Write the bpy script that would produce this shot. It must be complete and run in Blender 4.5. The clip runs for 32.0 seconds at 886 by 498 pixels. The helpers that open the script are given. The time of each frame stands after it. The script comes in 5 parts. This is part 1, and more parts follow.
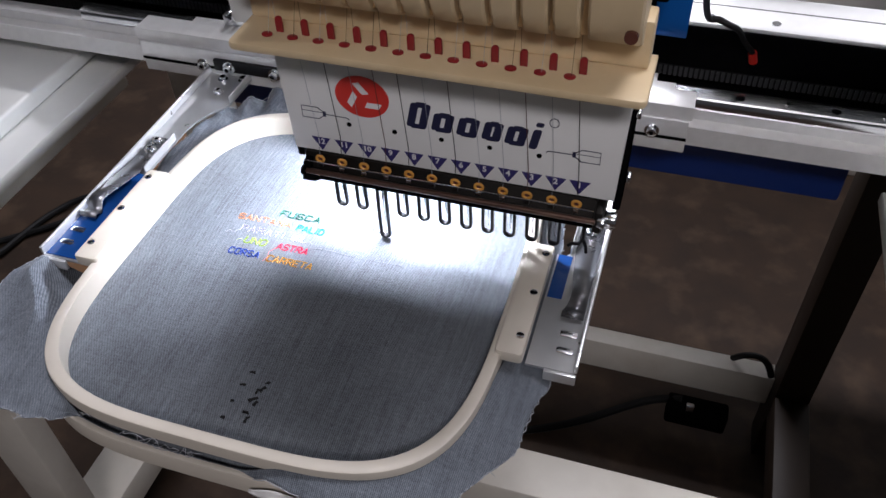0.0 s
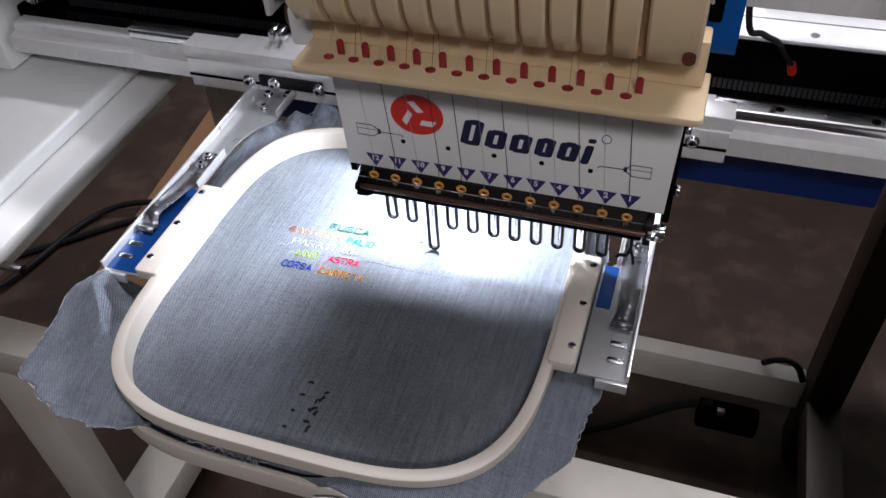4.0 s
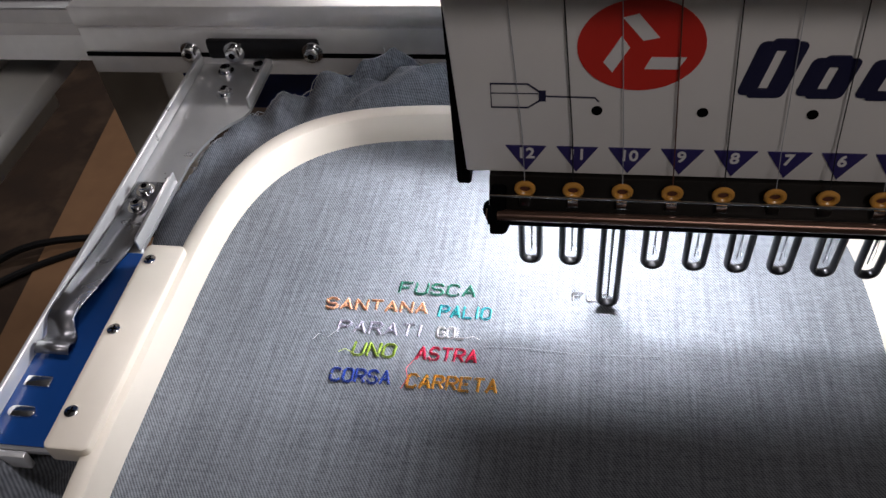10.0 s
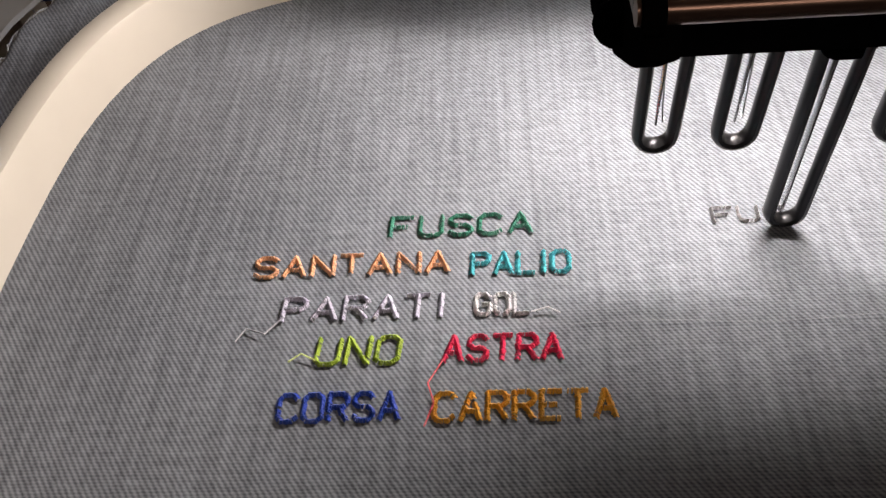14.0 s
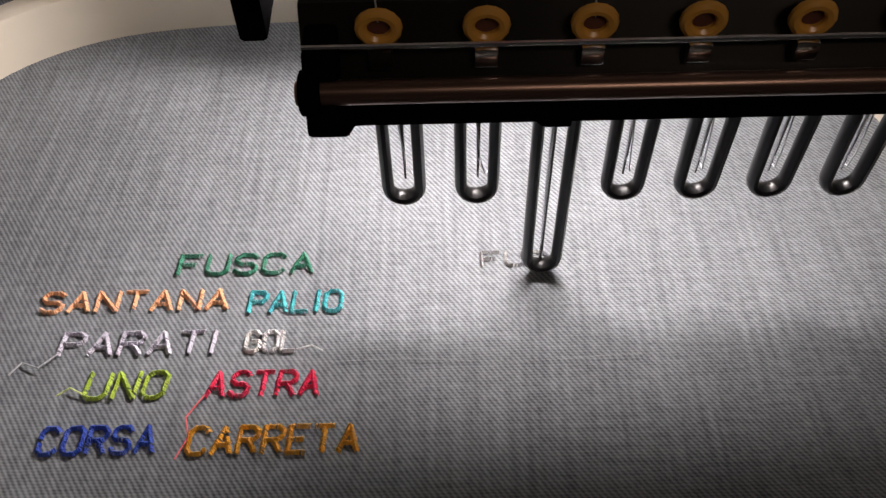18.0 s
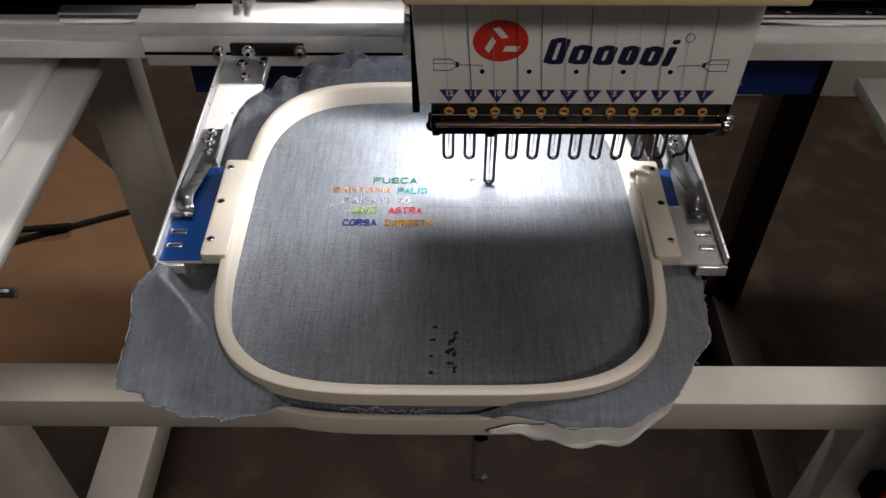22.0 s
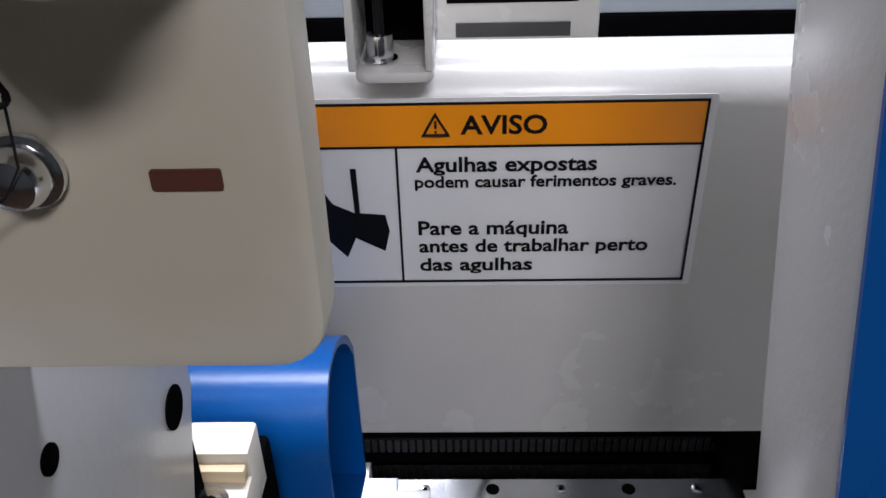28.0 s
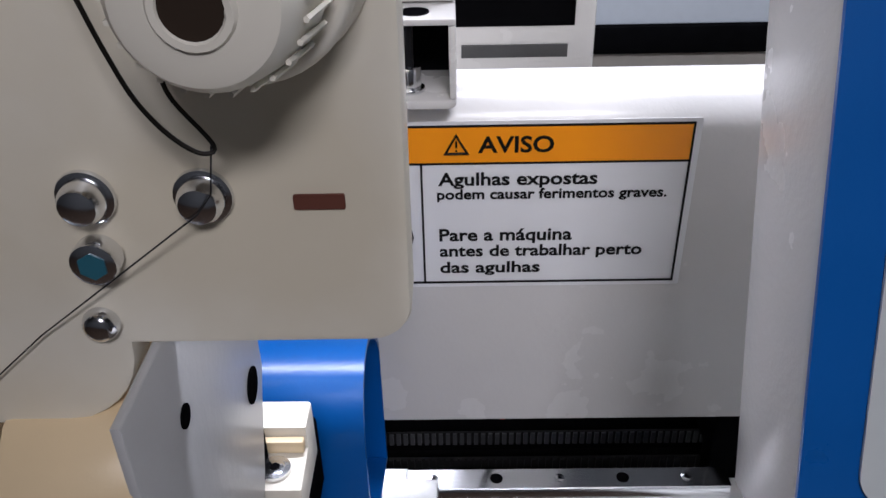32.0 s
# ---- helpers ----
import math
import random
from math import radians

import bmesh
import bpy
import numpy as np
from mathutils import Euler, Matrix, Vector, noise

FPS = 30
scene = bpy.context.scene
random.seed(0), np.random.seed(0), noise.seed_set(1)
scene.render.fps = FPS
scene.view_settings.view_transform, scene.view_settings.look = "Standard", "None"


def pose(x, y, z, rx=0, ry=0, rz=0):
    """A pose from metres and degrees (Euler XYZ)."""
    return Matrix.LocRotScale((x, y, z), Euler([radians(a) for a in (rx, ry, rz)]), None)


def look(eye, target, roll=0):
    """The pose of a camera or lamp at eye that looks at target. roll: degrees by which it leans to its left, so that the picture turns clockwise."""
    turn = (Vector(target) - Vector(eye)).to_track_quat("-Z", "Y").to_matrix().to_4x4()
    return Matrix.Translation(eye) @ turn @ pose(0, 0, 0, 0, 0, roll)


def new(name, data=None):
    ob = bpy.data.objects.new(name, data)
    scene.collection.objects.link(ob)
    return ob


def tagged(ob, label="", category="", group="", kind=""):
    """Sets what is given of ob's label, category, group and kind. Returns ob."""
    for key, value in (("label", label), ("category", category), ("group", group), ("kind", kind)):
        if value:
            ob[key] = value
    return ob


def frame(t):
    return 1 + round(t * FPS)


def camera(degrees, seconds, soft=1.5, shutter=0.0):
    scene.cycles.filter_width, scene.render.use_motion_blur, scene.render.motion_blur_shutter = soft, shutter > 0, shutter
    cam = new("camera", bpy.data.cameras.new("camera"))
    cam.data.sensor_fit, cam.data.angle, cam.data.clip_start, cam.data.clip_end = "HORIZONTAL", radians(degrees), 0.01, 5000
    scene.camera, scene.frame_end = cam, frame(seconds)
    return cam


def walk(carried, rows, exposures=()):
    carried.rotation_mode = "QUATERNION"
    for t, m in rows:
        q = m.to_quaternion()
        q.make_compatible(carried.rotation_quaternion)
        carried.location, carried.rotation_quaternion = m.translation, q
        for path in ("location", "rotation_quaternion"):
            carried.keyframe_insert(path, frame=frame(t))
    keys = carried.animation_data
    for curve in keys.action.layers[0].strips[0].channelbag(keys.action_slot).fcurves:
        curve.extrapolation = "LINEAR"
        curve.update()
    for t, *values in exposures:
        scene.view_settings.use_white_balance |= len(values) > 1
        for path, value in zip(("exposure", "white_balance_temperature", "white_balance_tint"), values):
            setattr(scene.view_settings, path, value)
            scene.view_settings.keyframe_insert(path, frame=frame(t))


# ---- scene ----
cam = camera(56.61, 32.0, soft=1.5)
PATH = [
    (0, pose(0.1500, -0.4516, 1.4085, 45.59, 1.65, 17.31)),
    (0.5, pose(0.1397, -0.4484, 1.4123, 45.59, 2.06, 18.31)),
    (1, pose(0.1302, -0.4501, 1.4170, 45.72, 2.07, 18.16)),
    (1.5, pose(0.1296, -0.4525, 1.4162, 45.49, 1.98, 17.21)),
    (2, pose(0.1257, -0.4574, 1.4148, 45.90, 1.57, 16.91)),
    (2.5, pose(0.1264, -0.4597, 1.4207, 45.51, 2.03, 17.22)),
    (3, pose(0.1253, -0.4686, 1.4270, 45.79, 2.73, 17.80)),
    (3.5, pose(0.1253, -0.4680, 1.4272, 45.76, 2.58, 17.86)),
    (5.5, pose(0.1308, -0.4620, 1.4225, 46.39, 3.38, 17.55)),
    (6, pose(0.1283, -0.4620, 1.4225, 46.44, 3.21, 17.49)),
    (7, pose(0.1216, -0.4596, 1.4205, 45.97, 3.34, 17.79)),
    (7.5, pose(0.1184, -0.4589, 1.4201, 45.81, 3.24, 17.49)),
    (8, pose(0.0995, -0.4423, 1.4013, 45.44, 3.54, 17.48)),
    (8.5, pose(0.0750, -0.3955, 1.3602, 45.67, 3.09, 17.37)),
    (9, pose(0.0451, -0.3554, 1.3243, 43.82, 5.28, 16.53)),
    (10, pose(-0.0799, -0.2365, 1.2311, 43.48, 4.77, 8.08)),
    (10.5, pose(-0.1306, -0.1993, 1.1655, 43.63, 3.68, 3.28)),
    (11, pose(-0.1702, -0.1684, 1.1167, 42.49, 0.97, -0.25)),
    (12, pose(-0.1677, -0.1368, 1.0665, 41.93, -1.48, 1.40)),
    (13, pose(-0.1528, -0.1213, 1.0856, 38.99, 4.76, 1.55)),
    (16, pose(-0.1036, -0.1214, 1.0879, 41.20, 2.53, 0.02)),
    (17.5, pose(-0.0865, -0.1178, 1.0897, 40.76, 1.97, 0.54)),
    (18, pose(-0.0875, -0.1232, 1.0999, 40.26, 1.23, -0.49)),
    (19, pose(-0.0838, -0.1427, 1.1195, 41.32, 1.21, -1.01)),
    (19.5, pose(-0.0786, -0.1635, 1.1407, 41.74, 0.89, -1.03)),
    (20, pose(-0.0830, -0.2087, 1.1748, 42.49, 0.77, -0.05)),
    (20.5, pose(-0.0794, -0.2473, 1.2331, 41.86, 1.43, -0.56)),
    (21, pose(-0.0768, -0.2965, 1.2759, 42.28, 0.28, -0.96)),
    (21.5, pose(-0.0722, -0.4031, 1.3613, 41.83, 1.55, 0.82)),
    (22, pose(-0.1020, -0.5328, 1.4048, 44.27, -0.08, 0.24)),
    (22.3, pose(-0.1547, -0.6219, 1.4177, 48.29, 2.78, -7.61)),
    (22.6, pose(-0.2003, -0.6511, 1.4933, 47.93, 3.01, -10.22)),
    (23, pose(-0.1611, -0.6115, 1.4985, 49.15, 3.52, -8.69)),
    (23.4, pose(-0.0220, -0.5139, 1.5150, 49.54, 2.93, -2.17)),
    (23.6, pose(0.0367, -0.4618, 1.4934, 49.51, 2.90, 0.42)),
    (24, pose(0.1008, -0.3807, 1.4620, 50.23, 4.41, 1.03)),
    (24.1, pose(0.1210, -0.3416, 1.4544, 51.01, 4.73, 0.81)),
    (24.3, pose(0.1423, -0.2681, 1.4344, 52.70, 4.85, -1.37)),
    (24.6, pose(0.1671, -0.1778, 1.3914, 55.49, 3.07, -1.98)),
    (25, pose(0.1808, -0.1183, 1.3621, 57.32, 0.93, -1.68)),
    (25.5, pose(0.1946, -0.1007, 1.3538, 57.17, 0.96, -0.50)),
    (27.5, pose(0.1942, -0.1135, 1.3670, 57.47, 1.33, -0.19)),
    (28, pose(0.1942, -0.1135, 1.3670, 57.59, 1.33, 0.99)),
    (29, pose(0.1964, -0.1096, 1.3674, 57.39, 1.48, 0.74)),
    (30, pose(0.1937, -0.1143, 1.3680, 57.69, 1.31, 0.09)),
    (30.5, pose(0.1947, -0.1181, 1.3721, 57.84, 1.42, 0.63)),
    (31, pose(0.1950, -0.1205, 1.3706, 58.12, 1.16, 0.98)),
    (32, pose(0.1837, -0.1453, 1.3865, 58.02, 1.07, 0.24)),
]
walk(cam, PATH, exposures=[(0, -0.18, 6300, 17), (8, -0.22, 6300, 17), (9, -0.55, 6400, 17), (10, -1.1, 6900, 18), (11, -1.45, 7700, 21), (12, -1.36, 8000, 21), (13, -1.55, 8200, 22), (16, -1.88, 8300, 22),
                           (20.5, -1.9, 8300, 22), (21, -1.82, 8100, 22), (22, -0.75, 7200, 15), (23, -0.35, 6250, 13), (24, 0.12, 6200, 12), (25, -0.15, 6000, 14), (29, -0.18, 6000, 15), (30, -0.14, 6000, 16), (32, 0.08, 5950, 17)])

# ---- light ----
world = bpy.data.worlds.new("world")
scene.world = world
world.use_nodes = True
bg = world.node_tree.nodes["Background"]
bg.inputs[0].default_value = (0.75, 0.85, 1.0, 1)
bg.inputs[1].default_value = 0.1


def area_lamp(name, m, sx, sy, watts, color):
    d = bpy.data.lights.new(name, "AREA")
    d.shape, d.size, d.size_y, d.energy, d.color = "RECTANGLE", sx, sy, watts, color
    ob = new(name, d)
    ob.matrix_world = m
    return ob


area_lamp("needle_lamp", look((-0.068, 0.088, 1.037), (-0.105, -0.010, 0.92)), 0.092, 0.022, 4.2, (0.86, 0.935, 1.0))
area_lamp("ceiling_lamp", look((0.25, 0.42, 2.9), (0.25, 0.3, 0.9)), 1.4, 0.2, 52, (0.97, 0.98, 1.0))
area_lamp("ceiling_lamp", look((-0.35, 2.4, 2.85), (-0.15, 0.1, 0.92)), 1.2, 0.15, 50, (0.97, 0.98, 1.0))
area_lamp("ceiling_lamp", look((0.55, -1.7, 2.75), (0.0, 0.0, 1.0)), 0.7, 0.25, 25, (1.0, 0.97, 0.945))


# ---- materials ----
def material(name, color, rough=0.5, metal=0.0, var=0.12, scale=40.0, bump=0.0, bscale=200.0, spec=0.5, stain=None):
    """Procedural paint or metal: two scales of noise on colour and gloss, fine relief. stain: (colour, scale, amount)."""
    m = bpy.data.materials.new(name)
    m.use_nodes = True
    n, l = m.node_tree.nodes, m.node_tree.links
    b = n["Principled BSDF"]
    tc = n.new("ShaderNodeTexCoord")
    n1, n2 = n.new("ShaderNodeTexNoise"), n.new("ShaderNodeTexNoise")
    n1.inputs["Scale"].default_value, n2.inputs["Scale"].default_value = scale * 0.15, scale
    n1.inputs["Detail"].default_value = n2.inputs["Detail"].default_value = 5
    l.new(tc.outputs["Object"], n1.inputs["Vector"]), l.new(tc.outputs["Object"], n2.inputs["Vector"])
    mix = n.new("ShaderNodeMath")
    mix.operation = "ADD"
    l.new(n1.outputs["Fac"], mix.inputs[0]), l.new(n2.outputs["Fac"], mix.inputs[1])
    ramp = n.new("ShaderNodeMapRange")
    ramp.inputs["From Min"].default_value, ramp.inputs["From Max"].default_value = 0.6, 1.4
    ramp.inputs["To Min"].default_value, ramp.inputs["To Max"].default_value = 1 - var, 1 + var
    l.new(mix.outputs[0], ramp.inputs["Value"])
    mul = n.new("ShaderNodeVectorMath")
    mul.operation = "SCALE"
    mul.inputs[0].default_value = color
    l.new(ramp.outputs["Result"], mul.inputs["Scale"])
    col = mul.outputs[0]
    if stain:
        n3 = n.new("ShaderNodeTexNoise")
        n3.inputs["Scale"].default_value, n3.inputs["Detail"].default_value = stain[1], 8
        l.new(tc.outputs["Object"], n3.inputs["Vector"])
        r3 = n.new("ShaderNodeMapRange")
        r3.inputs["From Min"].default_value, r3.inputs["From Max"].default_value = 0.5, 0.72
        r3.inputs["To Max"].default_value = stain[2]
        l.new(n3.outputs["Fac"], r3.inputs["Value"])
        mx = n.new("ShaderNodeMix")
        mx.data_type = "RGBA"
        l.new(r3.outputs["Result"], mx.inputs["Factor"])
        l.new(col, mx.inputs[6])
        mx.inputs[7].default_value = (*stain[0], 1)
        col = mx.outputs[2]
    l.new(col, b.inputs["Base Color"])
    rr = n.new("ShaderNodeMapRange")
    rr.inputs["From Min"].default_value, rr.inputs["From Max"].default_value = 0.6, 1.4
    rr.inputs["To Min"].default_value, rr.inputs["To Max"].default_value = max(rough - 0.04, 0.02), min(rough + 0.04, 1)
    l.new(mix.outputs[0], rr.inputs["Value"])
    l.new(rr.outputs["Result"], b.inputs["Roughness"])
    b.inputs["Metallic"].default_value = metal
    b.inputs["Specular IOR Level"].default_value = spec
    if bump:
        nb = n.new("ShaderNodeTexNoise")
        nb.inputs["Scale"].default_value, nb.inputs["Detail"].default_value = bscale, 3
        l.new(tc.outputs["Object"], nb.inputs["Vector"])
        bp = n.new("ShaderNodeBump")
        bp.inputs["Strength"].default_value, bp.inputs["Distance"].default_value = bump, 0.001
        l.new(nb.outputs["Fac"], bp.inputs["Height"])
        l.new(bp.outputs["Normal"], b.inputs["Normal"])
    return m


M_WHITE = material("white_paint", (0.72, 0.72, 0.70), 0.35, var=0.04, bump=0.10, bscale=350)
M_CAST = material("casting_paint", (0.46, 0.46, 0.46), 0.35, var=0.05, bump=0.12, bscale=300)
M_BEAM = material("beam_paint", (0.62, 0.605, 0.585), 0.26, var=0.03, bump=0.10, bscale=420)
M_FACE = material("face_plate_white", (0.80, 0.80, 0.79), 0.38, var=0.03, scale=60)
M_BEIGE = material("beige_plastic", (0.66, 0.515, 0.32), 0.42, var=0.05, scale=60, bump=0.15, stain=((0.45, 0.30, 0.12), 18, 0.25))
M_CREAM = material("cream_plastic", (0.72, 0.68, 0.585), 0.42, var=0.04, scale=50, stain=((0.46, 0.36, 0.18), 14, 0.35))
M_HOOP = material("ivory_hoop_plastic", (0.60, 0.55, 0.475), 0.4, var=0.04, scale=60)
M_BLUE = material("blue_paint", (0.003, 0.090, 0.35), 0.3, var=0.06, bump=0.07, bscale=400)
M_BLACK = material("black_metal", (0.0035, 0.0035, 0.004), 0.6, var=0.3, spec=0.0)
M_DARK = material("dark_steel", (0.032, 0.029, 0.027), 0.32, 0.8, var=0.2)
M_ALU = material("brushed_aluminium", (0.82, 0.82, 0.82), 0.34, 0.45, var=0.08, scale=90)
M_STEEL = material("polished_steel", (0.75, 0.76, 0.78), 0.16, 1.0, var=0.08)
M_TABLE = material("white_laminate", (0.68, 0.68, 0.66), 0.45, var=0.04, stain=((0.5, 0.48, 0.44), 6, 0.25))
M_FRAME = material("frame_paint", (0.68, 0.645, 0.58), 0.45, var=0.06, bump=0.2, stain=((0.42, 0.36, 0.28), 7, 0.4))
M_FLOOR = material("worn_concrete", (0.034, 0.018, 0.0095), 0.75, var=0.45, scale=14, bump=0.6, bscale=60, stain=((0.098, 0.060, 0.036), 9.0, 0.72))
# Darkened grey for unseen walls and ceiling, to cut bounced light.
M_WALL = material("low_bounce_wall_paint", (0.09, 0.093, 0.097), 0.7, var=0.06, scale=10)
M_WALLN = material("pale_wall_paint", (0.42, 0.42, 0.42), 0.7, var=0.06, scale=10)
M_RED = material("red_paint", (0.62, 0.03, 0.02), 0.4, var=0.05)
M_MAROON = material("maroon_plastic", (0.26, 0.018, 0.022), 0.35, var=0.1)
M_INK = material("navy_ink", (0.012, 0.013, 0.05), 0.4, var=0.05)
M_PURPLE = material("indigo_print", (0.028, 0.022, 0.13), 0.4, var=0.05)
M_PRINTW = material("white_print", (0.75, 0.75, 0.755), 0.4, var=0.02)
M_AMBER = material("amber_ceramic", (0.62, 0.30, 0.06), 0.25, var=0.1)
M_RUBBER = material("black_rubber", (0.008, 0.008, 0.0085), 0.6, var=0.2, spec=0.25)

M_ALU2 = material("pale_aluminium", (0.82, 0.82, 0.82), 0.42, 0.1, var=0.05, scale=90)
# Machine blue darkened, so the bed looks shaded below the rail.
M_NAVY = material("shaded_blue_paint", (0.003, 0.022, 0.14), 0.5, var=0.08)
# Paler rubber paints the highlight on the rear belt's teeth.
M_BELT = material("highlit_belt_rubber", (0.050, 0.050, 0.054), 0.35, var=0.25)
M_THREADW = material("pale_thread", (0.40, 0.42, 0.46), 0.8, var=0.3, scale=300)
M_THREADK = material("black_thread", (0.005, 0.005, 0.007), 0.8, var=0.3, scale=300)
M_PAPER = material("backing_paper", (0.56, 0.55, 0.54), 0.85, var=0.1, scale=60, bump=0.3)
M_FILM = material("blue_film", (0.006, 0.045, 0.19), 0.18, 0.0, var=0.1)
M_ORANGE = material("orange_print", (0.92, 0.305, 0.005), 0.3, var=0.04, scale=30)
M_INKK = material("black_ink", (0.0035, 0.0035, 0.004), 0.5, var=0.1, spec=0.2)
M_GREEN = material("green_key", (0.01, 0.24, 0.13), 0.3, var=0.08)
M_KEYO = material("orange_key", (0.72, 0.24, 0.03), 0.3, var=0.08)
M_PANELG = material("grey_key_panel", (0.55, 0.58, 0.58), 0.35, var=0.05)
M_TEAL = material("teal_thread_lock", (0.02, 0.10, 0.14), 0.4, var=0.15)
M_BROWN = material("brown_slot", (0.10, 0.03, 0.018), 0.6, var=0.2)
M_COPPER = material("bronze_rod", (0.15, 0.09, 0.07), 0.3, 0.8, var=0.15)


def denim(name, dark, pale):
    """Twill: fine slanted ridges of pale and dark yarn, slubs along the weft, slight fading."""
    m = bpy.data.materials.new(name)
    m.use_nodes = True
    n, l = m.node_tree.nodes, m.node_tree.links
    b = n["Principled BSDF"]
    tc = n.new("ShaderNodeTexCoord")
    def wave(rot, period, dist):
        mp = n.new("ShaderNodeMapping")
        mp.inputs["Rotation"].default_value = (0, 0, radians(rot))
        w = n.new("ShaderNodeTexWave")
        w.inputs["Scale"].default_value = 0.314 / period
        w.inputs["Distortion"].default_value, w.inputs["Detail"].default_value, w.inputs["Detail Scale"].default_value = dist, 2, 3
        l.new(tc.outputs["Object"], mp.inputs["Vector"]), l.new(mp.outputs["Vector"], w.inputs["Vector"])
        return w.outputs["Fac"]
    twill, weft = wave(-36, 0.00118, 1.2), wave(90, 0.0008, 2.5)
    slub, fade = n.new("ShaderNodeTexNoise"), n.new("ShaderNodeTexNoise")
    mp = n.new("ShaderNodeMapping")
    mp.inputs["Scale"].default_value = (480, 24, 60)
    l.new(tc.outputs["Object"], mp.inputs["Vector"]), l.new(mp.outputs["Vector"], slub.inputs["Vector"])
    slub.inputs["Scale"].default_value, slub.inputs["Detail"].default_value = 1.0, 4
    l.new(tc.outputs["Object"], fade.inputs["Vector"])
    fade.inputs["Scale"].default_value, fade.inputs["Detail"].default_value = 14, 5
    def math_(op, a, c):
        q = n.new("ShaderNodeMath")
        q.operation = op
        for i, v in enumerate((a, c)):
            if isinstance(v, float):
                q.inputs[i].default_value = v
            else:
                l.new(v, q.inputs[i])
        return q.outputs[0]
    f = math_("ADD", math_("MULTIPLY", math_("MULTIPLY", twill, math_("ADD", math_("MULTIPLY", slub.outputs["Fac"], 0.7), 0.35)), 0.36), math_("MULTIPLY", weft, 0.12))
    f = math_("ADD", f, math_("MULTIPLY", slub.outputs["Fac"], 0.17))
    cross = n.new("ShaderNodeTexNoise")
    mq = n.new("ShaderNodeMapping")
    mq.inputs["Scale"].default_value = (70, 800, 60)
    l.new(tc.outputs["Object"], mq.inputs["Vector"]), l.new(mq.outputs["Vector"], cross.inputs["Vector"])
    cross.inputs["Scale"].default_value, cross.inputs["Detail"].default_value = 1.0, 4
    grain = n.new("ShaderNodeTexNoise")
    grain.inputs["Scale"].default_value, grain.inputs["Detail"].default_value = 420, 2
    l.new(tc.outputs["Object"], grain.inputs["Vector"])
    f = math_("ADD", f, math_("MULTIPLY", math_("ADD", cross.outputs["Fac"], -0.5), 0.20))
    f = math_("ADD", f, math_("MULTIPLY", math_("ADD", grain.outputs["Fac"], -0.5), 0.2))
    f = math_("ADD", f, math_("MULTIPLY", fade.outputs["Fac"], 0.22))
    r = n.new("ShaderNodeValToRGB")
    e = r.color_ramp.elements
    e[0].position, e[0].color = 0.17, (*dark, 1)
    e[1].position, e[1].color = 0.68, (*pale, 1)
    l.new(f, r.inputs["Fac"])
    l.new(r.outputs["Color"], b.inputs["Base Color"])
    b.inputs["Roughness"].default_value = 0.9
    b.inputs["Sheen Weight"].default_value = 0.15
    bp = n.new("ShaderNodeBump")
    bp.inputs["Strength"].default_value, bp.inputs["Distance"].default_value = 0.35, 0.0004
    l.new(f, bp.inputs["Height"]), l.new(bp.outputs["Normal"], b.inputs["Normal"])
    return m


M_DENIM = denim("grey_denim", (0.031, 0.036, 0.046), (0.232, 0.256, 0.288))
M_DENIMP = denim("pale_denim", (0.040, 0.048, 0.062), (0.255, 0.285, 0.330))
M_GUN = material("gunmetal_wire", (0.032, 0.032, 0.035), 0.34, 0.9, var=0.2)
# Shade put into colour: right rear leg, side bar, slot interior, knob bores.
M_SHADE = material("dark_brown_shade", (0.028, 0.018, 0.012), 0.5, var=0.2, spec=0.25)
M_ZINC = material("bright_zinc", (0.74, 0.75, 0.76), 0.30, 0.6, var=0.02, scale=90)
M_TRAY = material("grey_zinc", (0.60, 0.61, 0.62), 0.30, 0.78, var=0.05, scale=90)
M_SPRING = material("spring_steel", (0.20, 0.20, 0.215), 0.28, 0.85, var=0.1, scale=90)
# Browner, darker beige for the groove floors and the lower rail.
M_GROOVE = material("brown_beige_plastic", (0.42, 0.27, 0.13), 0.5, var=0.15, scale=80)
M_CARD = material("cardboard", (0.26, 0.14, 0.07), 0.85, var=0.15, scale=20)
M_CAB = material("cabinet_paint", (0.66, 0.72, 0.78), 0.4, var=0.05)


# ---- mesh helpers ----
def box(bm, x0, x1, y0, y1, z0, z1, bevel=0.0, seg=2):
    r = bmesh.ops.create_cube(bm, size=1)
    vs = r["verts"]
    for v in vs:
        v.co = Vector(((x0 + x1) / 2 + v.co.x * (x1 - x0), (y0 + y1) / 2 + v.co.y * (y1 - y0), (z0 + z1) / 2 + v.co.z * (z1 - z0)))
    if bevel:
        es = {e for v in vs for e in v.link_edges}
        bmesh.ops.bevel(bm, geom=list(es), offset=bevel, segments=seg, profile=0.5, affect="EDGES")
    return bm


def cyl(bm, p, q, r0, r1=None, seg=20, bevel=0.0):
    p, q = Vector(p), Vector(q)
    d = q - p
    m = Matrix.Translation((p + q) / 2) @ d.to_track_quat("Z", "Y").to_matrix().to_4x4()
    r = bmesh.ops.create_cone(bm, cap_ends=True, segments=seg, radius1=r0, radius2=r0 if r1 is None else r1, depth=d.length, matrix=m)
    if bevel:
        vs = set(r["verts"])
        es = [e for e in bm.edges if e.verts[0] in vs and e.verts[1] in vs and any(len(f.verts) > 4 for f in e.link_faces)]
        bmesh.ops.bevel(bm, geom=es, offset=bevel, segments=2, profile=0.5, affect="EDGES")
    return bm


